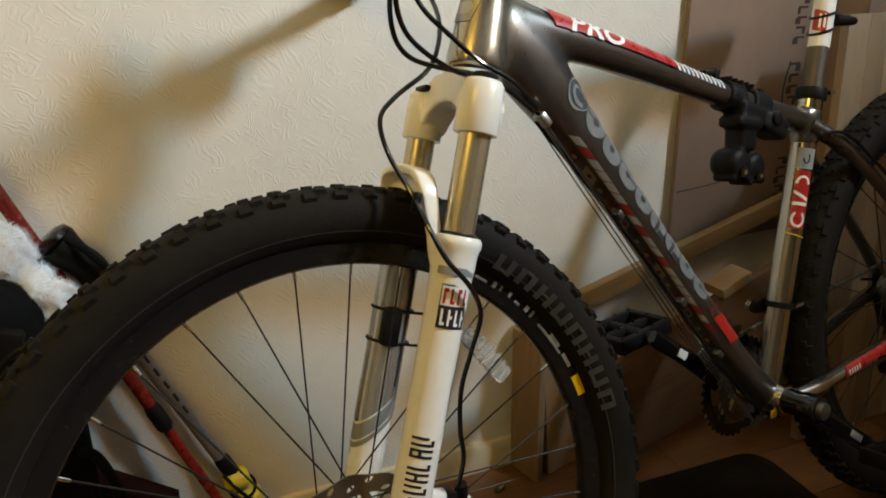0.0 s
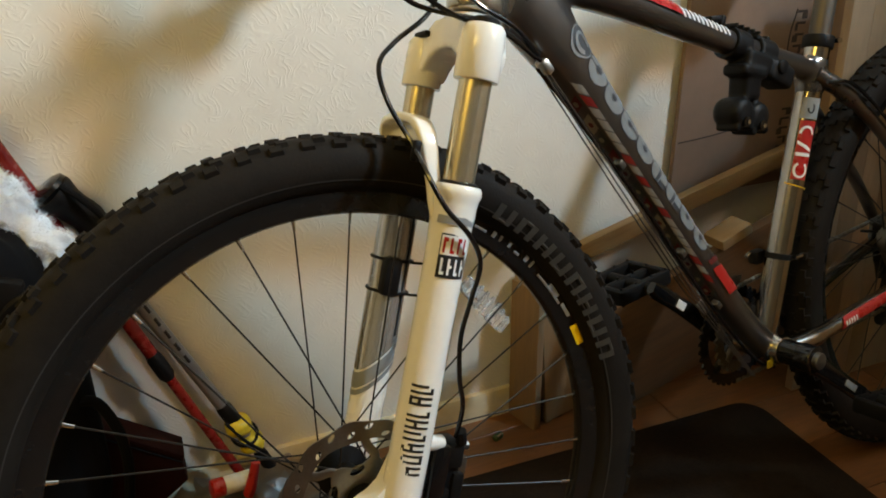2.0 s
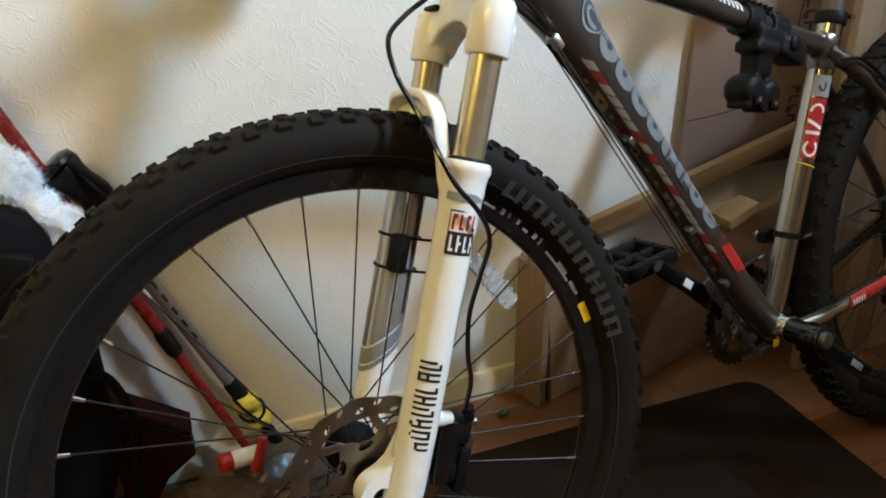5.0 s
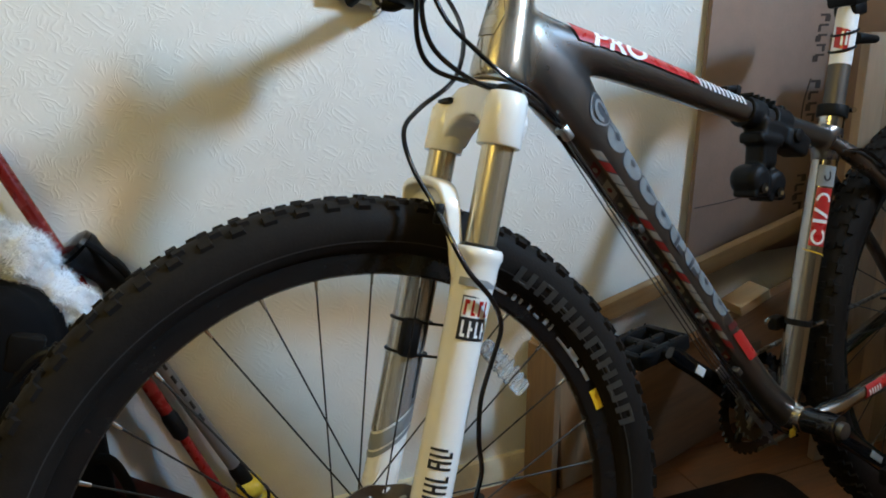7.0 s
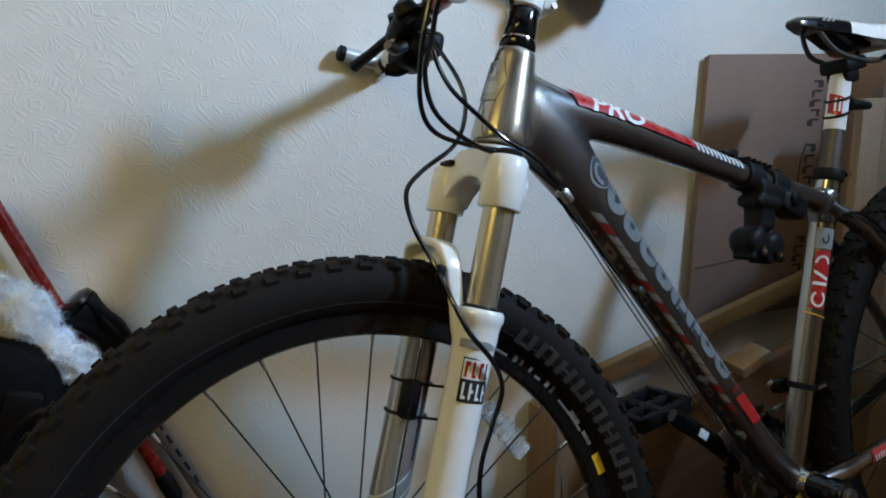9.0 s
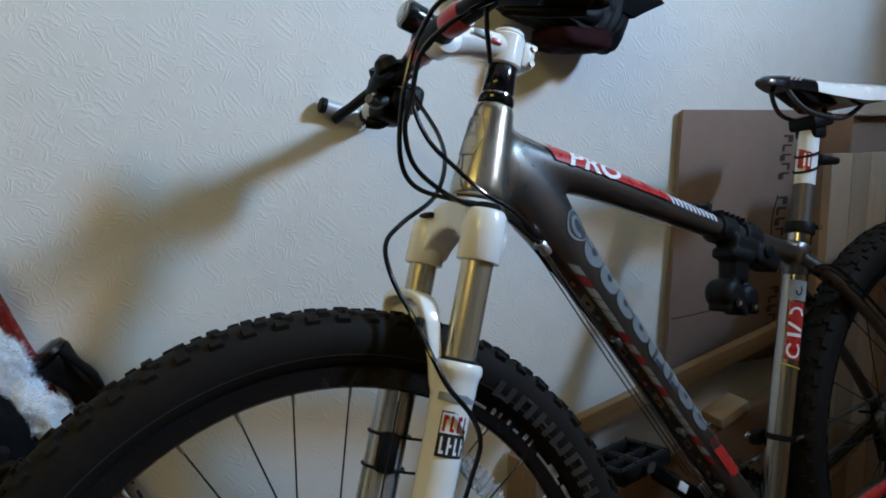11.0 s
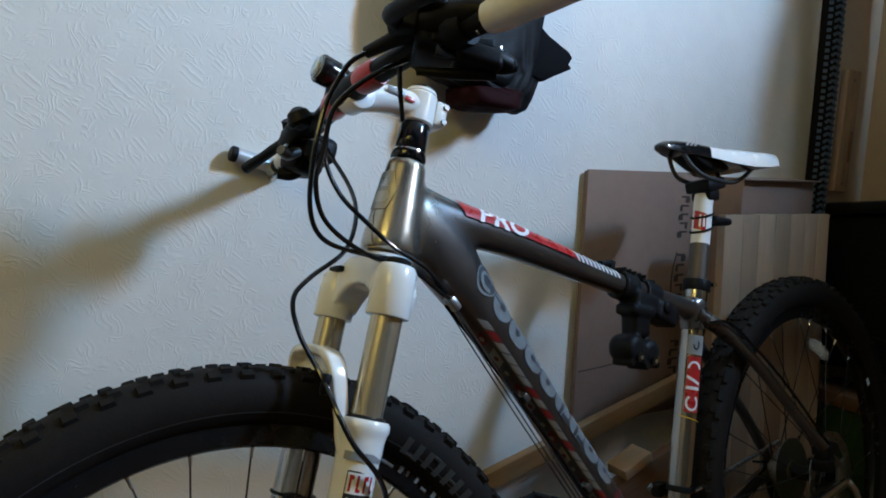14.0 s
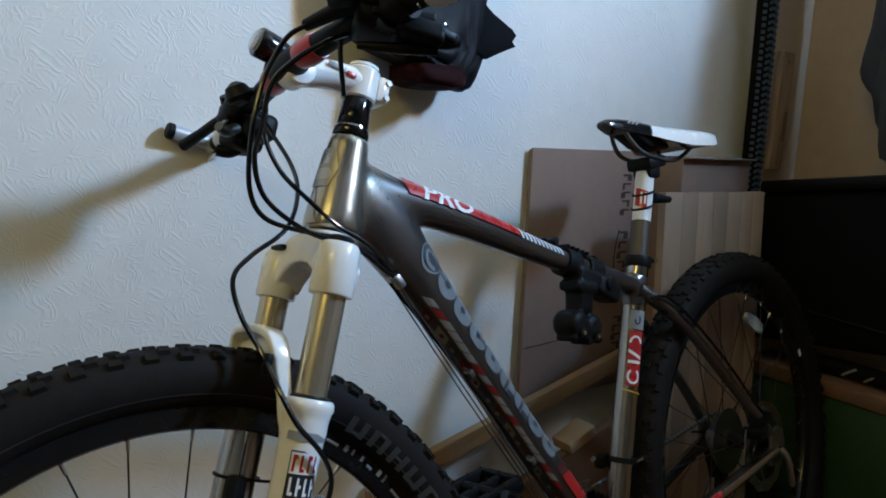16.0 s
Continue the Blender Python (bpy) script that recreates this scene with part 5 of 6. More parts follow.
part("shifter_cover", on_steer(0.046, 0.150, 0.676, (0.060, 0.044, 0.010), 0.003, turn=Matrix.Rotation(radians(-24), 4, "Z") @ Matrix.Rotation(radians(8), 4, "Y")), M_BLACK, near_shift)
part("clamp_bolt", rod(st(0.6918, 0.0594, -0.172), st(0.6910, 0.0560, -0.181), 0.0042, 12), M_STEEL, near_lever)
part("pivot_bolt", rod(st(0.6757, 0.0716, -0.160), st(0.6750, 0.0700, -0.168), 0.0034, 10), M_DARKSTEEL, near_lever)
part("lever_bracket", on_steer(0.098, 0.132, 0.688, (0.030, 0.030, 0.026), 0.004, turn=Matrix.Rotation(radians(-35), 4, "Z")), M_BLACK, near_lever)
part("reach_screw", rod(st(0.690, 0.100, -0.118), st(0.700, 0.096, -0.122), 0.0045, 10), M_DARKSTEEL, near_lever)
part("thumb_lever", soft_pod([st(0.664, 0.040, -0.150), st(0.664, 0.024, -0.165), st(0.666, 0.010, -0.176), st(0.670, 0.000, -0.180)], taper([0.006, 0.0070, 0.0075, 0.006])), M_BLACK, near_shift)
# far side
fb = bar_piece(0.150, 0.180, 0.0175)
far_lever = part("brake_lever", fb, M_BLACK, bike, "black hydraulic brake lever")
part("master_cylinder", soft_pod([st(0.655, 0.082, 0.085), st(0.654, 0.086, 0.105), st(0.650, 0.090, 0.135), st(0.640, 0.088, 0.175)], taper([0.006, 0.0105, 0.0135, 0.010])), M_BLACK, far_lever, "black master cylinder")
part("lever_blade", soft_pod([st(0.648, 0.082, 0.165), st(0.640, 0.090, 0.195), st(0.628, 0.098, 0.225), st(0.616, 0.107, 0.258)], taper([0.0075, 0.0070, 0.0068, 0.0078])), M_BLACK, far_lever, "black lever blade")
part("lever_stub", soft_pod([st(0.661, 0.100, 0.148), st(0.652, 0.092, 0.153), st(0.640, 0.082, 0.160)], taper([0.0085, 0.0095, 0.009])), M_BLACK, far_lever)
part("lever_link", rod(st(0.652, 0.094, 0.140), st(0.628, 0.080, 0.165), 0.0035, 8), M_DARKSTEEL, far_lever)
fs = on_steer(0.064, -0.165, 0.622, (0.046, 0.044, 0.036), 0.012, turn=Matrix.Rotation(radians(15), 4, "Z"))
on_steer(0.055, -0.140, 0.634, (0.038, 0.040, 0.034), 0.010, fs)
far_shift = part("shifter", fs, M_BLACK, bike, "black gear shifter pod")
part("paddle", soft_pod([st(0.612, 0.060, 0.165), st(0.604, 0.072, 0.176), st(0.602, 0.086, 0.182)], taper([0.007, 0.0085, 0.0075])), M_BLACK, far_shift)
part("barrel_adjuster", rod(st(0.646, 0.072, 0.115), st(0.646, 0.076, 0.092), 0.0055, 12, None, 0.001), M_BLACK, far_shift)
part("bell", tube([st(0.640, 0.100, 0.088), st(0.643, 0.103, 0.088), st(0.652, 0.110, 0.088), st(0.656, 0.113, 0.088)], [0.014, 0.0165, 0.012, 0.004], 20), M_BLACK, bike, "small black bell")
part("clamp_bolt", rod(st(0.632, 0.090, 0.150), st(0.626, 0.094, 0.150), 0.004, 10), M_CHROME, far_lever)
part("shifter_cover", on_steer(0.078, -0.150, 0.646, (0.040, 0.036, 0.012), 0.003, turn=Matrix.Rotation(radians(12), 4, "Z")), M_BLACK, far_shift)
part("thumb_lever", soft_pod([st(0.622, 0.082, 0.135), st(0.612, 0.096, 0.128), st(0.612, 0.108, 0.120)], taper([0.006, 0.0075, 0.006])), M_DARKSTEEL, far_shift)
# grip clamp collar and torch on the bar
part("grip_collar", bar_piece(0.192, 0.205, 0.0165), M_BLACK, bar, "black grip clamp collar")
TAIL, NOSE = (0.6925, 0.046, 0.056), (0.6975, 0.109, 0.052)


def along_torch(f):
    return st(*[p + (q - p) * f for p, q in zip(TAIL, NOSE)])


torch = part("torch", tube([along_torch(f) for f in (0.0, 0.06, 0.22, 0.42, 0.62, 0.82, 0.97, 1.0)], [0.0085, 0.0105, 0.0118, 0.0136, 0.0164, 0.0172, 0.0174, 0.0164], 28), M_GLOSS, bike, "black torch lamp clamped on the handlebar")
part("lens", tube([along_torch(1.012), along_torch(1.05), along_torch(1.07)], [0.0132, 0.0132, 0.0105], 24), M_CLEAR, torch, "clear round lens")
part("reflector_cup", tube([along_torch(1.002), along_torch(1.008)], [0.0134, 0.0134], 24), M_BAREALU, torch, "silvery reflector cup")
part("trim_ring", tube([along_torch(0.64), along_torch(0.67)], [0.0171, 0.0173], 28), M_STEEL, torch)
part("torch_clamp", cuboid((0.026, 0.022, 0.036), (0.080, -0.052, 0.676), 0.005, STEER), M_BLACK, torch)
rel = cuboid((0.014, 0.03, 0.008), (0.10, -0.09, 0.640), 0.003, STEER)
part("quick_lever", rel, M_BLACK, bike)
# small bracket under the stem clamp and print on the stem
part("stem_print", cuboid((0.022, 0.0012, 0.006), (0.040, 0.0176, 0.676), 0.0003, STEER), M_DECALG, stem)
part("stem_print", cuboid((0.012, 0.0012, 0.005), (0.022, 0.0180, 0.674), 0.0003, STEER), M_RED, stem)

# lock bracket on the top tube --------------------------------------------------
def tilt(x, y, z, deg):
    return Matrix.Translation((x, y, z)) @ Matrix.Rotation(radians(deg), 4, "Y")


lb = bmesh.new()
for x0, x1 in ((-0.070, -0.040), (-0.022, 0.012)):
    s0, s1 = [(x + 0.432) * 1.05 for x in (x0, x1)]
    mid = [(TT.at(s, 0) + TT.at(s, 180)) / 2 for s in (s0, (s0 + s1) / 2, s1)]
    tube(mid, 0.0212, 28, lb)
cuboid((0.092, 0.036, 0.026), (0, 0, 0), 0.005, tilt(-0.014, -0.008, 0.726, 20), lb)
cuboid((0.050, 0.040, 0.030), (0, 0, 0), 0.006, tilt(0.010, -0.010, 0.712, 26), lb)
cuboid((0.034, 0.032, 0.044), (0, 0, 0), 0.007, tilt(-0.047, -0.010, 0.706, 8), lb)
cuboid((0.050, 0.038, 0.016), (0, 0, 0), 0.005, tilt(-0.046, -0.010, 0.722, 14), lb)
for x, z in ((-0.072, 0.672), (-0.040, 0.662)):
    rod((x, -0.032, z), (x, 0.012, z), 0.0205, 24, lb, 0.010)
    cuboid((0.010, 0.036, 0.012), (0, 0, 0), 0.003, tilt(x - 0.012, -0.012, z - 0.017, 30), lb)
    cuboid((0.010, 0.036, 0.012), (0, 0, 0), 0.003, tilt(x + 0.011, -0.012, z - 0.018, -20), lb)
bracket = part("lock_bracket", blended(lb, 0.0022, 3), M_BLACK, bike, "black plastic lock bracket under the top tube")
for x, z in ((-0.072, 0.672), (-0.040, 0.662)):
    part("cup_bore", rod((x - 0.001, -0.0335, z - 0.011), (x - 0.001, -0.026, z - 0.011), 0.0070, 14), M_GLOSS, bracket)
    part("bracket_screw", rod((x + 0.001, -0.0345, z - 0.012), (x + 0.001, -0.030, z - 0.012), 0.0032, 8), M_CHROME, bracket)
for k in range(5):
    part("strap_tooth", cuboid((0.0035, 0.020, 0.005), (0, 0, 0), 0.001, tilt(-0.064 + k * 0.011, -0.004, 0.7835 - k * 0.0036, 18)), M_BLACK, bracket)
for k, (x, z) in enumerate(((-0.100, 0.794), (-0.052, 0.772), (-0.012, 0.760))):
    part("strap_end", cuboid((0.026, 0.012, 0.007), (0, 0, 0), 0.002, tilt(x, -0.006, z, 4 + 12 * k)), M_BLACK, bracket)
    part("strap_buckle", cuboid((0.009, 0.014, 0.013), (0, 0, 0), 0.002, tilt(x + 0.010, -0.006, z - 0.003, 22)), M_BLACK, bracket)
part("clamp_knob", rod((0.004, -0.034, 0.722), (0.004, -0.020, 0.722), 0.010, 12, None, 0.003), M_BLACK, bracket)
part("hose_clip", cuboid((0.008, 0.008, 0.020), (0.0655, 0.060, 0.352), 0.002, STEER), M_BLACK, fork, "black hose clip on the brace")
part("cable_clip", cuboid((0.014, 0.030, 0.006), (0.030, -0.050, 0.4800), 0.002, STEER), M_BLACK, fork, "small black hose clip on the crown")
part("clip_screw", rod(st(0.482, 0.026, 0.040), st(0.487, 0.026, 0.040), 0.0045, 10), M_STEEL, fork)

# rear lamp, strap rings, front derailleur, seat tube band
part("rear_lamp", rod(BB + SU * 0.556 + Vector((0.016, -0.008, 0)), BB + SU * 0.556 + Vector((0.070, -0.008, -0.004)), 0.009, 14, None, 0.003, 0.006), M_BLACK, bike, "small black rear lamp on the seatpost")
for q in (0.566, 0.542):
    part("strap_ring", tube([BB + SU * q + Vector((0.0175 * math.cos(2 * math.pi * k / 24), 0.0175 * math.sin(2 * math.pi * k / 24), 0.004 * math.cos(2 * math.pi * k / 24))) for k in range(25)], 0.002, 6), M_BLACK, post)
PW = Skin([(BB + SU * 0.50, 0.0153, 0.0153), (BB + SU * 0.55, 0.0153, 0.0153), (BB + SU * 0.61, 0.0153, 0.0153)], 6)
part("post_print", PW.wrap(flat_rect(0, 0.030, -0.008, 0.012, 6, 6, shear=0.006), 0.038, -28, 3700, 0.0006), M_RED, post)
part("post_print", PW.wrap(flat_rect(0.005, 0.025, -0.006, -0.003, 4, 2), 0.038, -28, 3700, 0.0011), M_DECALW, post)
part("post_print", PW.wrap(flat_rect(0.005, 0.025, 0.000, 0.003, 4, 2), 0.038, -28, 3700, 0.0011), M_DECALW, post)
fd = tube([BB + SU * q for q in (0.131, 0.132, 0.139, 0.140)], [0.0184, 0.0194, 0.0194, 0.0184], 28)
fder = part("front_derailleur", fd, M_BLACK, bike, "black front derailleur on the seat tube")
part("mechanism", cuboid((0.024, 0.018, 0.022), (0.030, 0.030, 0.440), 0.005), M_BLACK, fder)
part("band_screw", rod(BB + SU * 0.136 + Vector((0.004, -0.0225, 0)), BB + SU * 0.136 + Vector((0.020, -0.0225, 0)), 0.0042, 10), M_CHROME, fder)
part("cage_plate", slab([(-0.075, 0.385), (-0.02, 0.41), (0.03, 0.405), (0.02, 0.385), (-0.03, 0.375), (-0.06, 0.36)], 0.002, m=Matrix.Translation((0, 0.058, 0))), M_STEEL, fder)
part("limit_screw", rod((-0.012, 0.018, 0.452), (-0.004, 0.018, 0.456), 0.003, 8), M_CHROME, fder)
part("crank_sticker", cuboid((0.020, 0.0012, 0.013), (0, 0, 0), 0.0003, Matrix.Translation((-0.092, 0.0712, 0.386)) @ Matrix.Rotation(radians(CR), 4, "Y")), M_DECALW, crank, "small white sticker")
part("shell_sticker", cuboid((0.012, 0.002, 0.012), (-0.020, -0.027, 0.297), 0.0005), M_YELLOW, frame_part)
part("arm_print", cuboid((0.034, 0.0012, 0.010), (0, 0, 0), 0.0003, Matrix.Translation((0.095, -0.0822, 0.240)) @ Matrix.Rotation(radians(CR), 4, "Y")), M_DECALG, crank)
# cassette, chain, rear derailleur
cassette = part("cassette", lathe([(0.014, 0.02), (0.020, 0.021), (0.020, 0.062), (0.014, 0.063)], 20), M_DARKSTEEL, rear, "dark steel sprocket cassette")
for k in range(9):
    r = 0.062 - k * 0.0048
    part("sprocket", lathe([(r, 0.024 + k * 0.0042), (r, 0.0256 + k * 0.0042), (0.019, 0.0256 + k * 0.0042), (0.019, 0.024 + k * 0.0042)], 44, closed=True), M_DARKSTEEL, rear)


def chain_run(p0, p1):
    bm = bmesh.new()
    n = int((Vector(p1) - Vector(p0)).length / 0.0127)
    d = (Vector(p1) - Vector(p0)) / n
    rot = d.to_track_quat("X", "Z").to_matrix().to_4x4()
    for k in range(n):
        cuboid((0.0122, 0.0055 if k % 2 else 0.0072, 0.0075), (0, 0, 0), 0.002, Matrix.Translation(Vector(p0) + d * (k + 0.5)) @ rot, bm, 1)
    return bm


part("chain", chain_run((0.0, 0.050, 0.392), (0.434, 0.044, 0.424)), M_DARKSTEEL, bike, "dark bicycle chain")
part("chain", chain_run((0.0, 0.050, 0.236), (0.450, 0.048, 0.235)), M_DARKSTEEL, bike, "dark bicycle chain")
rd = tube(spline([(0.440, 0.070, 0.350), (0.455, 0.072, 0.315), (0.448, 0.068, 0.285)], 4), [0.011, 0.012, 0.013, 0.014, 0.013, 0.012, 0.011, 0.010, 0.009], 12)
slab([(0.440, 0.295), (0.458, 0.285), (0.430, 0.215), (0.414, 0.222)], 0.004, 0.001, rd, Matrix.Translation((0, 0.060, 0)))
slab([(0.440, 0.295), (0.458, 0.285), (0.430, 0.215), (0.414, 0.222)], 0.004, 0.001, rd, Matrix.Translation((0, 0.042, 0)))
rder = part("rear_derailleur", rd, M_BLACK, bike, "black rear derailleur")
for x, z in ((0.449, 0.287), (0.423, 0.221)):
    part("jockey_wheel", rod((x, 0.046, z), (x, 0.056, z), 0.018, 20, None, 0.002), M_BLACK, rder)
part("cable", tube(spline([(0.36, 0.058, 0.40), (0.42, 0.062, 0.385), (0.49, 0.068, 0.375), (0.51, 0.07, 0.34), (0.48, 0.07, 0.31)], 6), 0.0025, 8), M_GLOSS, bike, "black cable housing")
part("cable", tube(spline([(0.10, -0.034, 0.690), (0.15, -0.046, 0.678), (0.25, -0.062, 0.585), (0.36, -0.066, 0.475), (0.405, -0.062, 0.438)], 6), 0.0024, 8), M_GLOSS, bike, "black brake hose along the seat stay")
part("release_lever", tube(spline([(0.434, -0.074, 0.370), (0.440, -0.084, 0.352), (0.446, -0.086, 0.320), (0.452, -0.084, 0.296)], 5), [0.007, 0.007, 0.0065, 0.006, 0.006, 0.0055, 0.0055, 0.0055, 0.0055, 0.0055, 0.005, 0.005, 0.005, 0.005, 0.005, 0.004], 10), M_STEEL, rear, "steel quick-release lever", REAR.inverted())


# ---- things round the bicycle ----
# flattened carton leaning on the papered wall
LEAN = Matrix.Translation((0.091, 0.4265, 0.401)) @ Matrix.Rotation(radians(-0.5), 4, "X")


def carton():
    box = empty("cardboard_box", "flattened brown cardboard box with dark print leaning on wall", "box", LEAN)
    w, h, d = 0.331, 0.503, 0.008
    part("front_panel", cuboid((w, 0.004, h), (w / 2, -d / 2, h / 2), 0.001), M_CARD, box, "brown cardboard with dark printed bars")
    part("rear_panel", cuboid((w, 0.004, h - 0.006), (w / 2 + 0.004, d / 2, h / 2), 0.001), M_CARD, box)
    part("folded_edge", tube([(0.002, 0, 0.004), (0.002, 0, h - 0.004)], 0.0045, 12), M_CARD, box, "lighter worn folded edge")
    part("corrugation", cuboid((w - 0.02, d - 0.0042, h - 0.016), (w / 2 + 0.004, 0, h / 2), 0.001), M_CARDCUT, box)
    crease = tube(spline([(0.006, -d / 2 - 0.0022, 0.112), (0.08, -d / 2 - 0.0022, 0.117), (0.16, -d / 2 - 0.0022, 0.127)], 4), 0.0012, 6)
    part("crease", crease, M_CARDDARK, box, "dark crease line")
    for z0, n, s in ((0.453, 5, 0.018), (0.333, 6, 0.021), (0.150, 5, 0.019)):
        for k in range(n):
            z = z0 - k * s
            part("print_bar", cuboid((0.022, 0.001, s * 0.22), (0.262, -d / 2 - 0.0023, z), 0), M_CARDDARK, box)
            part("print_bar", cuboid((0.006 if k % 2 else 0.012, 0.001, s * 0.62), (0.252 if k % 3 else 0.269, -d / 2 - 0.0023, z - s * 0.35), 0), M_CARDDARK, box)
    swoosh = tube(spline([(0.249, -d / 2 - 0.0018, 0.338), (0.240, -d / 2 - 0.0018, 0.298), (0.240, -d / 2 - 0.0018, 0.258), (0.248, -d / 2 - 0.0018, 0.223)], 4), 0.0018, 6)
    part("print_curve", swoosh, M_CARDDARK, box)
    part("print_rule", cuboid((0.0015, 0.001, 0.16), (0.297, -d / 2 - 0.0023, 0.40), 0), M_CARDDARK, box)


carton()
brown = empty("cardboard_box", "plain reddish-brown cardboard box standing against wall", "box", pose(0.41, 0.372, 0, -1, 0, 0))
part("body", cuboid((0.225, 0.11, 0.893), (0.1125, 0, 0.4465), 0.003), M_CARD, brown)
part("flap", cuboid((0.223, 0.054, 0.003), (0.1125, -0.027, 0.896), 0.001, Matrix.Rotation(radians(1), 4, "X")), M_CARD, brown)
part("flap", cuboid((0.223, 0.053, 0.003), (0.1125, 0.028, 0.8965), 0.001), M_CARD, brown)

# glued pine board made of staves, leaning behind the rear wheel
board = empty("pine_board", "glued pine board of pale and dark staves leaning on box", "board", pose(0.322, 0.262, 0.0, -3.0, 0, 0))
xs = [0, 0.052, 0.098, 0.149, 0.196, 0.243, 0.284, 0.322]
for a, b in zip(xs, xs[1:]):
    part("stave", cuboid((b - a - 0.0006, 0.018, 0.830 + 0.0015 * math.sin(a * 90)), ((a + b) / 2, 0, 0.415), 0.001), M_PINEZ, board)

# slanting lath and planks along the foot of the wall
def plank(name, p0, p1, width, thick, material, label, roll=0):
    p0, p1 = Vector(p0), Vector(p1)
    d = p1 - p0
    m = Matrix.Translation((p0 + p1) / 2) @ d.to_track_quat("X", "Z").to_matrix().to_4x4() @ Matrix.Rotation(radians(roll), 4, "X")
    return thing(name, cuboid((d.length, thick, width), (0, 0, 0), 0.002), material, label, "plank", m)


plank("pine_lath", (-0.150, 0.414, 0.322), (0.375, 0.398, 0.4735), 0.036, 0.020, M_PINE, "pale planed pine lath slanting against the papered wall")
plank("brown_plank", (-0.06, 0.345, 0.124), (0.46, 0.330, 0.311), 0.235, 0.022, M_OLDWOOD, "dark brown plank slanting along the foot of the wall")
thing("wood_block", cuboid((0.075, 0.05, 0.022), (0, 0, 0), 0.003), M_PINE, "small pale pine offcut lying on the brown plank", "block", pose(0.176, 0.345, 0.3465, 0, -19.5, 4))
stool = empty("wooden_stand", "small brown wooden stand on the floor beside the wall", "stand", pose(-0.215, 0.372, 0.0, 0, 0, 0))
part("leg_board", cuboid((0.016, 0.075, 0.30), (-0.008, 0.022, 0.150), 0.002, Matrix.Rotation(radians(14), 4, "Z")), M_STANDWOOD, stool)
part("leg_board", cuboid((0.105, 0.016, 0.285), (0.072, -0.004, 0.1425), 0.002, Matrix.Rotation(radians(10), 4, "Z") @ Matrix.Rotation(radians(-5), 4, "Y")), M_STANDWOOD, stool)
part("cross_board", cuboid((0.135, 0.08, 0.014), (0.055, 0.020, 0.300), 0.002, Matrix.Rotation(radians(10), 4, "Z")), M_PINE, stool)
clip = thing("plastic_clip", cuboid((0.022, 0.012, 0.010), (0, 0, 0), 0.003), M_GREEN, "small green plastic clip lying on the floor boards", "clip", pose(-0.300, 0.362, 0.0052, 0, 0, 25))
part("spring", rod((-0.006, -0.004, 0.0045), (0.006, -0.004, 0.0058), 0.0022, 8), M_CHROME, clip, "bright metal spring")
for x, y, turn in ((-0.262, 0.300, 20), (-0.345, 0.262, 65), (-0.318, 0.385, 40)):
    thing("wood_chip", cuboid((0.008, 0.005, 0.003), (0, 0, 0), 0.001, segs=1), M_OLDWOOD, "tiny dark wood chip lying on the floor boards", "chip", pose(x, y, 0.0017, 0, 0, turn), group="chips on the floor")

# bag hanging on the wall above the bars
def lump(nx, seed, size, power=0.7, rough=0.12, freq=6.0):
    """A soft body: a rounded box with folds."""
    bm = bmesh.new()
    bmesh.ops.create_icosphere(bm, subdivisions=nx, radius=1)
    for v in bm.verts:
        c = v.co.copy()
        q = Vector([math.copysign(abs(a) ** power, a) for a in c])
        k = 1 + rough * noise.noise(c * freq * 0.4 + Vector((seed, 0, 0))) + rough * 0.45 * noise.noise(c * freq + Vector((0, seed, 0)))
        v.co = Vector((q.x * size[0], q.y * size[1], q.z * size[2])) * k
    return bm


def hanging_bag():
    bag = empty("shoulder_bag", "black nylon bag with dark red base hanging on the wall", "bag", pose(-0.172, 0.388, 1.135))
    bm = lump(5, 3.0, (0.106, 0.044, 0.145), 0.55, 0.14, 5)
    for v in bm.verts:
        v.co.x = v.co.x * (1 + 0.10 * v.co.z / 0.12) - 0.006
        if v.co.x < 0:
            low = max(0.0, (-0.085 - v.co.z) / 0.060)
            v.co.x *= 1.28 - 0.75 * low
            v.co.z += 0.030 * low
        # slack folds round one gathered spot of the front
        near = math.hypot(v.co.x + 0.014, (v.co.z + 0.070) * 1.25)
        near += 0.006 * noise.noise(v.co * 28)
        if v.co.y < 0:
            v.co.y -= 0.0085 * math.exp(-(near / 0.062) ** 2) * math.sin(near * 2 * math.pi / 0.0185)
    part("body", bm, M_NYLON, bag, "creased black nylon", angle=60)
    low = lump(4, 5.0, (0.056, 0.050, 0.021), 0.6, 0.12, 5)
    for v in low.verts:
        v.co += Vector((-0.006, -0.008, -0.124))
    part("base", low, M_BAGRED, bag, "dark red nylon base", angle=60)
    flap = slab([(0.04, 0.03), (0.105, -0.014), (0.150, -0.034), (0.160, -0.044), (0.152, -0.055), (0.160, -0.062), (0.120, -0.078), (0.098, -0.088), (0.05, -0.075)], 0.018, 0.004, m=Matrix.Translation((0, -0.030, 0)) @ Matrix.Rotation(radians(5), 4, "Z"))
    part("flap", flap, M_BAG, bag, "black flap sticking out")
    for s in (-1, 1):
        part("strap", tube(spline([(s * 0.08, 0, 0.10), (s * 0.06, 0.02, 0.22), (s * 0.02, 0.035, 0.36), (0, 0.04, 0.42)], 6), 0.008, 8), M_BAG, bag)
    part("buckle", cuboid((0.006, 0.004, 0.022), (-0.028, -0.062, -0.050), 0.001, Matrix.Rotation(radians(-20), 4, "Y")), M_CHROME, bag, "small bright buckle")


hanging_bag()
hook = rod((-0.180, 0.41, 1.555), (-0.180, 0.445, 1.555), 0.006, 10)
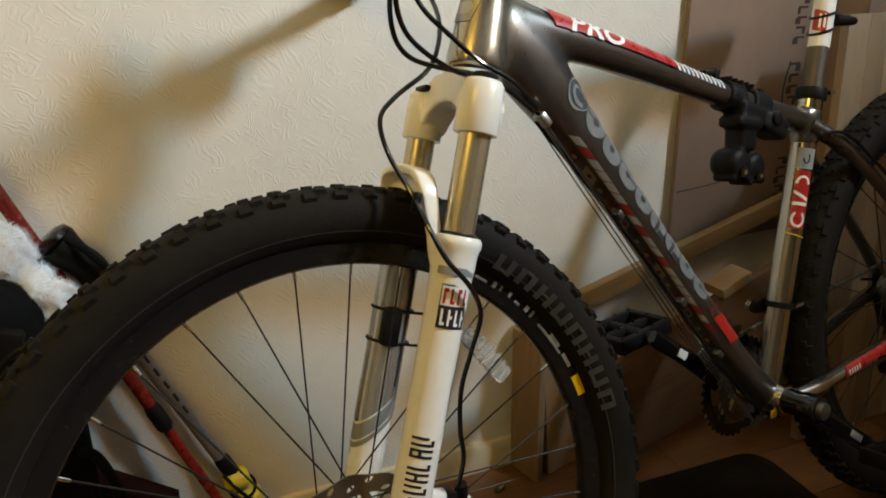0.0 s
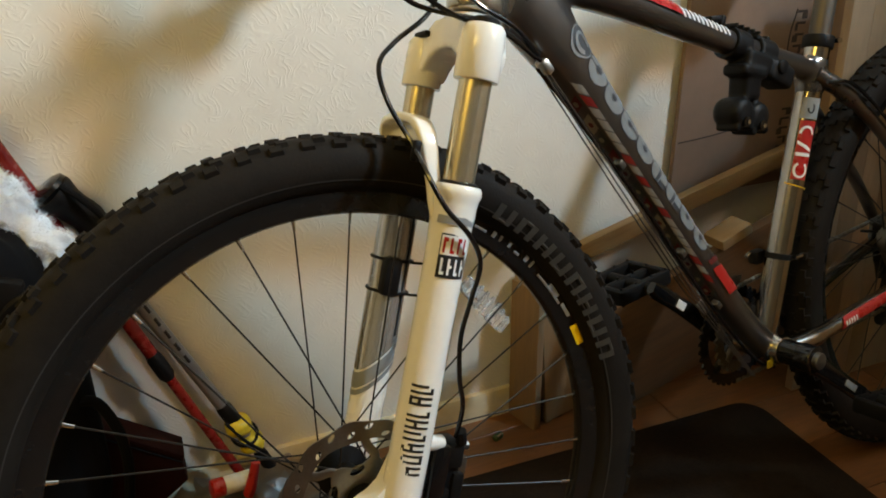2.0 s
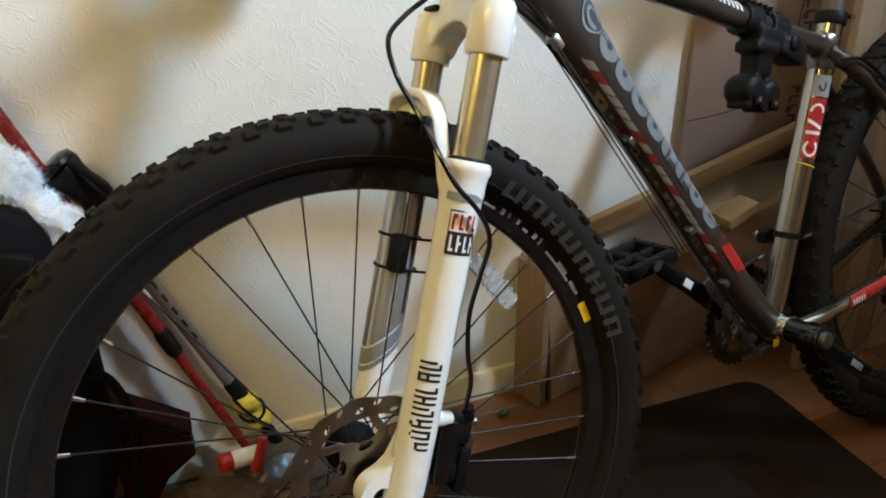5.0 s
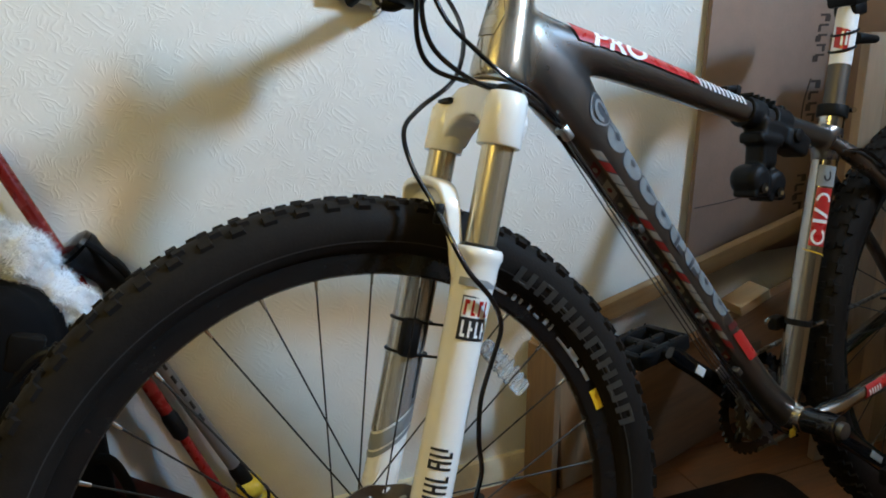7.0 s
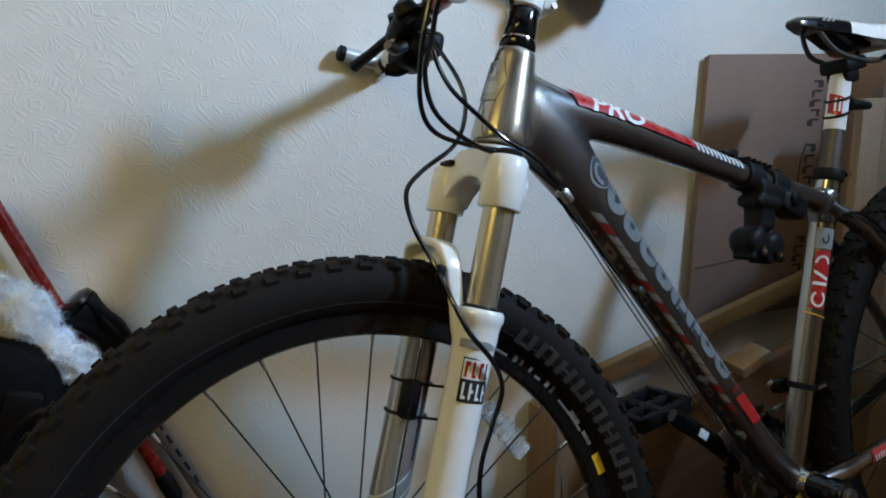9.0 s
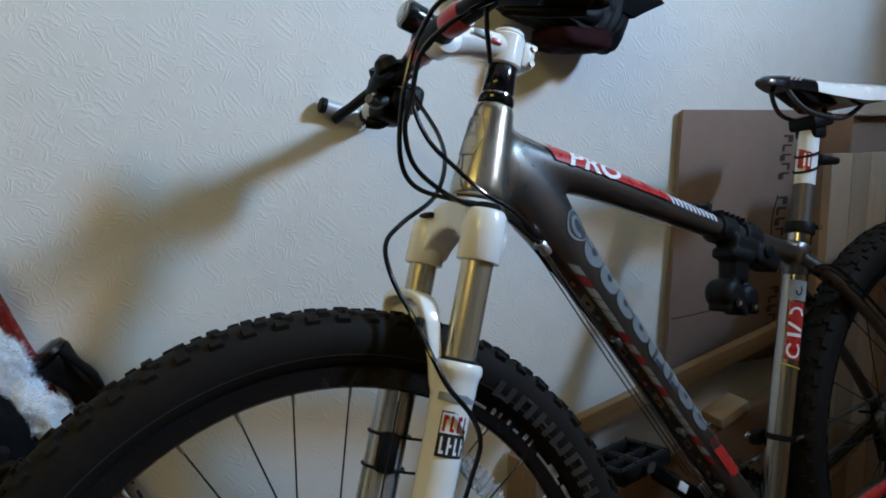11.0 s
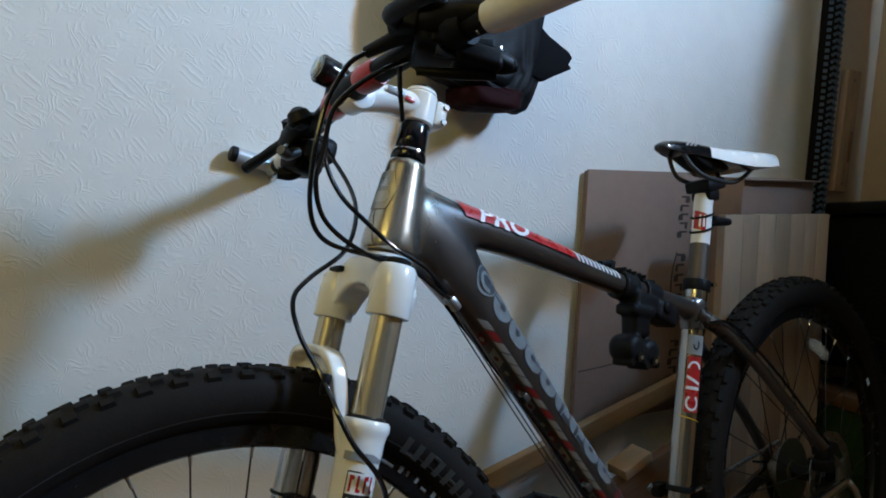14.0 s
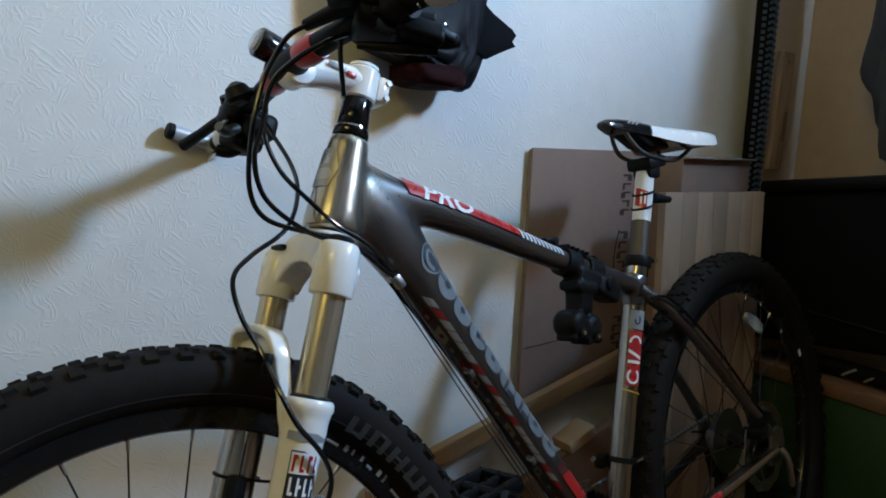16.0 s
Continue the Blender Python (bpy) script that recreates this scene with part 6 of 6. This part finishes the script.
tagged(part("wall_hook", hook, M_STEEL), "steel hook in the papered wall holding bag straps", "hook")


# trekking poles and things at the left foot of the wall
def trekking_pole(material, foot, top, label, r, grip, joint):
    foot, top = Vector(foot), Vector(top)
    p = empty("trekking_pole", label, "pole", Matrix.Translation(foot), "poles leaning on the wall")
    d = top - foot
    u = d.normalized()
    part("lower_section", tube([u * 0.02, u * 0.06, u * (joint + 0.01)], [r * 0.55, r * 0.8, r * 0.8], 16), material, p)
    part("upper_section", tube([u * joint, u * (d.length - 0.02)], [r, r], 18), material, p)
    part("joint", tube([u * (joint - 0.02), u * (joint - 0.012), u * (joint + 0.02), u * (joint + 0.03)], [r * 0.9, r * 1.25, r * 1.25, r * 1.02], 18), M_BLACK, p)
    part("tip", tube([u * 0.0, u * 0.03], [0.002, r * 0.6], 10), M_STEEL, p)
    if grip:
        pts = [Vector(q) - foot for q in grip]
        part("grip", tube(spline(pts, 4), [0.014, 0.018, 0.0205, 0.0215] + [0.022] * 4 + [0.0225, 0.0235, 0.026, 0.029, 0.0285], 24), M_BLACK, p, "black ribbed foam grip")
        part("grip_cap", tube([pts[-1], pts[-1] + Vector((-0.0035, 0, 0.0045)), pts[-1] + Vector((-0.006, 0, 0.0075))], [0.0288, 0.0275, 0.018], 24), M_GLOSS, p, "flat black grip cap")
        part("wrist_strap", tube(spline([pts[-1] + Vector((0.016, -0.020, 0.012)), pts[-1] + Vector((0.040, -0.024, -0.012)), pts[-1] + Vector((0.062, -0.022, -0.048)), pts[-1] + Vector((0.066, -0.018, -0.088))], 5), 0.0045, 8), M_BAG, p, "black woven wrist strap")
    return p, u


gp, gu = trekking_pole(M_GREYPOLE, (-0.700, 0.405, 0.006), (-0.897, 0.420, 0.462), "grey aluminium trekking pole with yellow basket leaning on wall", 0.0105, [(-0.888, 0.419, 0.445), (-0.903, 0.414, 0.528), (-0.924, 0.408, 0.559), (-0.945, 0.402, 0.586)], 0.17)
bask = bmesh.new()
for along, size in ((0.108, 0.021), (0.150, 0.022)):
    lobe = lump(3, along * 9, (size, size, 0.017), 0.8, 0.12, 4)
    bmesh.ops.translate(lobe, vec=gu * along, verts=lobe.verts)
    merge(bask, lobe)
part("basket", bask, M_YELLOW, gp, "yellow plastic basket")
part("basket_cord", tube([gu * 0.129 + Vector((0.021 * math.cos(a / 3), 0.021 * math.sin(a / 3), 0.010 * math.sin(a / 3))) for a in range(20)], 0.0028, 8), M_BLACK, gp)
part("basket_cord", tube(spline([gu * 0.168 + Vector((-0.012, -0.016, 0.004)), gu * 0.129 + Vector((0.0, -0.024, 0.0)), gu * 0.090 + Vector((0.014, -0.014, -0.002))], 5), 0.003, 8), M_BLACK, gp)
part("tip_sleeve", tube([gu * 0.030, gu * 0.040, gu * 0.080, gu * 0.088], [0.008, 0.011, 0.011, 0.008], 14), M_BLACK, gp, "black rubber tip sleeve")
for k in range(6):
    part("pole_print", rod(gu * (0.30 + k * 0.026) + Vector((0.004, -0.0095, 0.004)), gu * (0.314 + k * 0.026) + Vector((0.004, -0.0095, 0.004)), 0.0026, 6), M_DECALD, gp)
trekking_pole(M_REDPOLE, (-0.745, 0.380, 0.006), (-1.035, 0.415, 0.760), "red lacquered trekking pole leaning on the wall", 0.0098, None, 0.305)
def fleece():
    """A hanging tuft of soft puffs with thousands of fine fibres."""
    core = bmesh.new()
    for seed, x, z, w, h in ((8.0, -0.004, 0.070, 0.026, 0.034), (3.0, 0.004, 0.030, 0.033, 0.036), (5.0, -0.003, -0.020, 0.030, 0.040), (1.0, 0.010, -0.066, 0.026, 0.040), (6.5, 0.004, -0.108, 0.017, 0.034)):
        puff = lump(4, seed, (w, w * 0.8, h), 0.95, 0.35, 5)
        bmesh.ops.translate(puff, vec=(x, 0, z), verts=puff.verts)
        merge(core, puff)
    soft = blended(core, 0.003, 2)
    core = bmesh.new()
    core.from_mesh(soft)
    for v in core.verts:
        v.co += 0.006 * noise.noise_vector(v.co * 40) + 0.0018 * noise.noise_vector(v.co * 130)
    core.normal_update()
    spots = [(v.co.copy(), v.normal.copy()) for v in core.verts]
    ob = thing("fleece_duster", core, M_FLUFF, "white fluffy fleece hanging on the red pole", "fleece", pose(-0.990, 0.366, 0.566, 0, -30, 0), angle=80)
    rnd = random.Random(4)
    verts, faces = [], []
    for k in range(20000):
        p, n = rnd.choice(spots)
        drift = Vector((rnd.uniform(-1, 1), rnd.uniform(-1, 1), rnd.uniform(-1.1, 0.9)))
        side = n.cross(drift).normalized() * 0.00028
        ln = rnd.uniform(0.002, 0.0065)
        base = len(verts)
        for f in (0, 0.5, 1):
            q = p + (n * f + drift * f * f * 0.8) * ln
            verts += [q - side * (1 - 0.8 * f), q + side * (1 - 0.8 * f)]
        faces += [(base, base + 1, base + 3, base + 2), (base + 2, base + 3, base + 5, base + 4)]
    me = bpy.data.meshes.new("fibres")
    me.from_pydata(verts, [], faces)
    tagged(part("fluff", me, M_FLUFF, ob, "loose white fibres"), kind="stuff")


fleece()
dark_bag = empty("backpack", "black backpack with loop handle standing on the floor", "backpack", pose(-1.08, 0.352, 0.0))
bpk = lump(5, 2.0, (0.130, 0.085, 0.30), 0.65, 0.10, 4)
bmesh.ops.translate(bpk, vec=(0, 0, 0.298), verts=bpk.verts)
part("body", bpk, M_BAG, dark_bag, angle=60)
part("loop_handle", tube(spline([(0.100, -0.050, 0.312), (0.122, -0.052, 0.322), (0.140, -0.052, 0.317), (0.152, -0.052, 0.290), (0.160, -0.052, 0.252), (0.160, -0.052, 0.200), (0.150, -0.052, 0.134), (0.140, -0.050, 0.03)], 6), 0.0075, 10), M_BAG, dark_bag)
part("top_loop", tube(spline([(0.04, -0.07, 0.45), (0.10, -0.08, 0.50), (0.13, -0.08, 0.45), (0.12, -0.08, 0.38), (0.08, -0.07, 0.36)], 6), 0.007, 10), M_BLACK, dark_bag)
part("buckle", cuboid((0.04, 0.02, 0.05), (0, 0, 0), 0.006, Matrix.Translation((0.075, -0.07, 0.50)) @ Matrix.Rotation(radians(20), 4, "Y")), M_BLACK, dark_bag)
case = empty("leather_case", "red-brown leather case standing tilted behind the black backpack", "case", pose(0, 0.408, 0.0))
part("body", slab([(-0.968, 0.0), (-0.925, 0.0), (-0.897, 0.046), (-0.850, 0.080), (-0.852, 0.118), (-0.968, 0.208)], 0.050, 0.005), M_BROWN, case)
part("lid", slab([(-0.968, 0.2115), (-0.852, 0.1215), (-0.848, 0.131), (-0.968, 0.224)], 0.054, 0.003), M_BROWN, case)
part("lid_seam", tube([(-0.966, -0.0262, 0.208), (-0.853, -0.0262, 0.1195)], 0.0012, 6), M_BLACK, case)
bottle = empty("spray_head", "red and white plastic nozzle lying on clear wrapping", "nozzle", pose(-0.776, 0.330, 0.094, 0, 10, 12))
part("body", rod((-0.03, 0, 0), (0.024, 0, 0.002), 0.0145, 18, None, 0.005), M_WHITE2, bottle, "white plastic body")
part("cap", rod((-0.044, 0, 0), (-0.022, 0, 0), 0.0150, 18, None, 0.003), M_RED, bottle, "red end cap")
part("trigger", tube([(0.012, -0.014, -0.016), (0.014, -0.018, 0.0), (0.020, -0.016, 0.042)], [0.009, 0.009, 0.007], 12), M_RED, bottle, "red trigger")
film = lump(5, 11.0, (0.125, 0.085, 0.034), 0.9, 0.55, 7)
thing("plastic_wrapping", film, M_POLY, "crumpled clear plastic wrapping heaped on the floor", "wrapping", pose(-0.735, 0.315, 0.030), angle=20)

# things along the tan wall
def hung_tyre():
    """Folded spare tyre hanging in the corner, tread outwards, its upper end standing off the wall."""

    def spine(z):
        y = 0.414 - 0.05 * max(0.0, z - 0.62)
        k = (y + 0.633) / 1.051
        return Vector((-0.81 + (1.559 + 0.012 * math.sin(z * 2.2)) * k, y, 0.92 + (z - 0.92) * k)), k

    bm = bmesh.new()
    segs, rows = 60, 9
    g = []
    for i in range(segs + 1):
        c, k = spine(0.52 + 1.1 * i / segs)
        g.append([bm.verts.new(c + k * Vector((0.034 * math.cos(math.pi * j / (rows - 1) - math.pi), 0.022 * math.sin(math.pi * j / (rows - 1) - math.pi), 0))) for j in range(rows)])
    for p, q in zip(g, g[1:]):
        for k in range(rows - 1):
            bm.faces.new((p[k], q[k], q[k + 1], p[k + 1]))
    bmesh.ops.solidify(bm, geom=list(bm.faces), thickness=0.003)
    t = thing("spare_tyre", bm, M_RUBBER, "spare bicycle tyre with chevron tread hanging in the corner", "tyre")
    kb = bmesh.new()
    for i in range(74):
        c, k = spine(0.53 + i * 0.0147)
        for s in (-1, 1):
            cuboid((0.0125, 0.005, 0.0062), (0, 0, 0), 0, Matrix.Translation(c + k * Vector((s * 0.0075, -0.0215, 0))) @ Matrix.Rotation(radians(s * 28), 4, "Y"), kb)
            cuboid((0.0085, 0.006, 0.0075), (0, 0, 0), 0, Matrix.Translation(c + k * Vector((s * 0.0240, -0.0155, 0.007))) @ Matrix.Rotation(radians(s * 40), 4, "Z"), kb)
    part("tread", kb, M_TREADBLUE, t, "grey-blue chevron tread blocks")


hung_tyre()
board_w = empty("wall_board", "short weathered wooden board fixed in the tan corner", "board", pose(0.819, 0.3955, 1.030, 0, 1.5, 0))
part("plank", cuboid((0.050, 0.018, 0.275), (0, 0, -0.020), 0.003), M_GREYWOOD, board_w)
part("dark_stain", cuboid((0.012, 0.0012, 0.070), (0.012, -0.0094, -0.055), 0.0003), M_OLDWOOD, board_w, "dark scorched patch")
for z in (0.095, -0.140):
    part("screw", rod((0.0, -0.0105, z), (0.0, -0.006, z), 0.0035, 8), M_DARKSTEEL, board_w)
jacket = empty("jacket", "dark grey jacket hanging on the tan wall", "jacket", pose(0.82, -0.06, 1.30))
jb = lump(5, 6.0, (0.085, 0.255, 0.42), 0.62, 0.16, 5)
part("body", jb, M_CLOTH, jacket, "creased dark cloth", angle=70)
sl = lump(4, 9.0, (0.055, 0.055, 0.30), 0.7, 0.18, 5)
bmesh.ops.translate(sl, vec=(-0.05, 0.14, -0.12), verts=sl.verts)
part("sleeve", sl, M_CLOTH, jacket, angle=70)
case2 = empty("black_suitcase", "black fabric suitcase standing on a box by the wall", "suitcase", pose(0.862, 0.14, 0.488))
part("shell", cuboid((0.118, 0.54, 0.355), (0, 0, 0.1785), 0.022, Matrix.Rotation(radians(-7), 4, "X"), segs=3), M_BAG, case2)
part("lid_edge", cuboid((0.13, 0.56, 0.030), (-0.004, 0, 0.372), 0.010, Matrix.Rotation(radians(-7), 4, "X")), M_BLACK, case2, "black raised rim")
part("zip_line", tube([(-0.061, -0.24, 0.05), (-0.061, 0.24, 0.075)], 0.003, 6), M_BLACK, case2)
shoes = empty("folded_straps", "black straps with grey stripes lying on the green box", "straps", pose(0.855, 0.10, 0.414))
part("roll", tube(spline([(0, -0.16, 0.02), (-0.01, -0.05, 0.022), (0, 0.06, 0.02), (-0.004, 0.15, 0.02)], 6), 0.019, 12), M_BLACK, shoes)
for k in range(4):
    part("stripe", tube(spline([(-0.018, -0.10 + k * 0.05, 0.030), (-0.022, -0.085 + k * 0.05, 0.020), (-0.018, -0.07 + k * 0.05, 0.008)], 4), 0.003, 6), M_DECALG, shoes)
green = empty("green_box", "green plastic box with a wooden lid board", "box", pose(0.862, 0.12, 0.0))
part("body", cuboid((0.13, 0.60, 0.375), (0, 0, 0.1885), 0.008), M_GREEN, green, "dark green plastic")
part("lid", cuboid((0.136, 0.62, 0.034), (-0.001, 0, 0.394), 0.004), M_OLDWOOD, green, "brown wooden lid board")

# ---- floor boards, last ----
floor_ob = bpy.data.objects["floor"]
board_mesh = {}
row, y = 0, ROOM_S
while y < WALL_Y - 0.001:
    d = min(0.13, WALL_Y - y)
    x = ROOM_W - (row * 0.47) % 1.2
    while x < ROOM_E:
        x0, x1 = max(x, ROOM_W), min(x + 1.2, ROOM_E)
        if x1 - x0 > 0.02:
            key = (round(x1 - x0, 3), round(d, 3))
            if key not in board_mesh:
                board_mesh[key] = finish(cuboid((x1 - x0 - 0.0012, d - 0.0012, 0.014), (0, 0, -0.007), 0.0012, segs=1))
            part("floor_board", board_mesh[key], M_FLOOR, floor_ob, m=Matrix.Translation(((x0 + x1) / 2, y + d / 2, 0)))
        x += 1.2
    y += 0.13
    row += 1
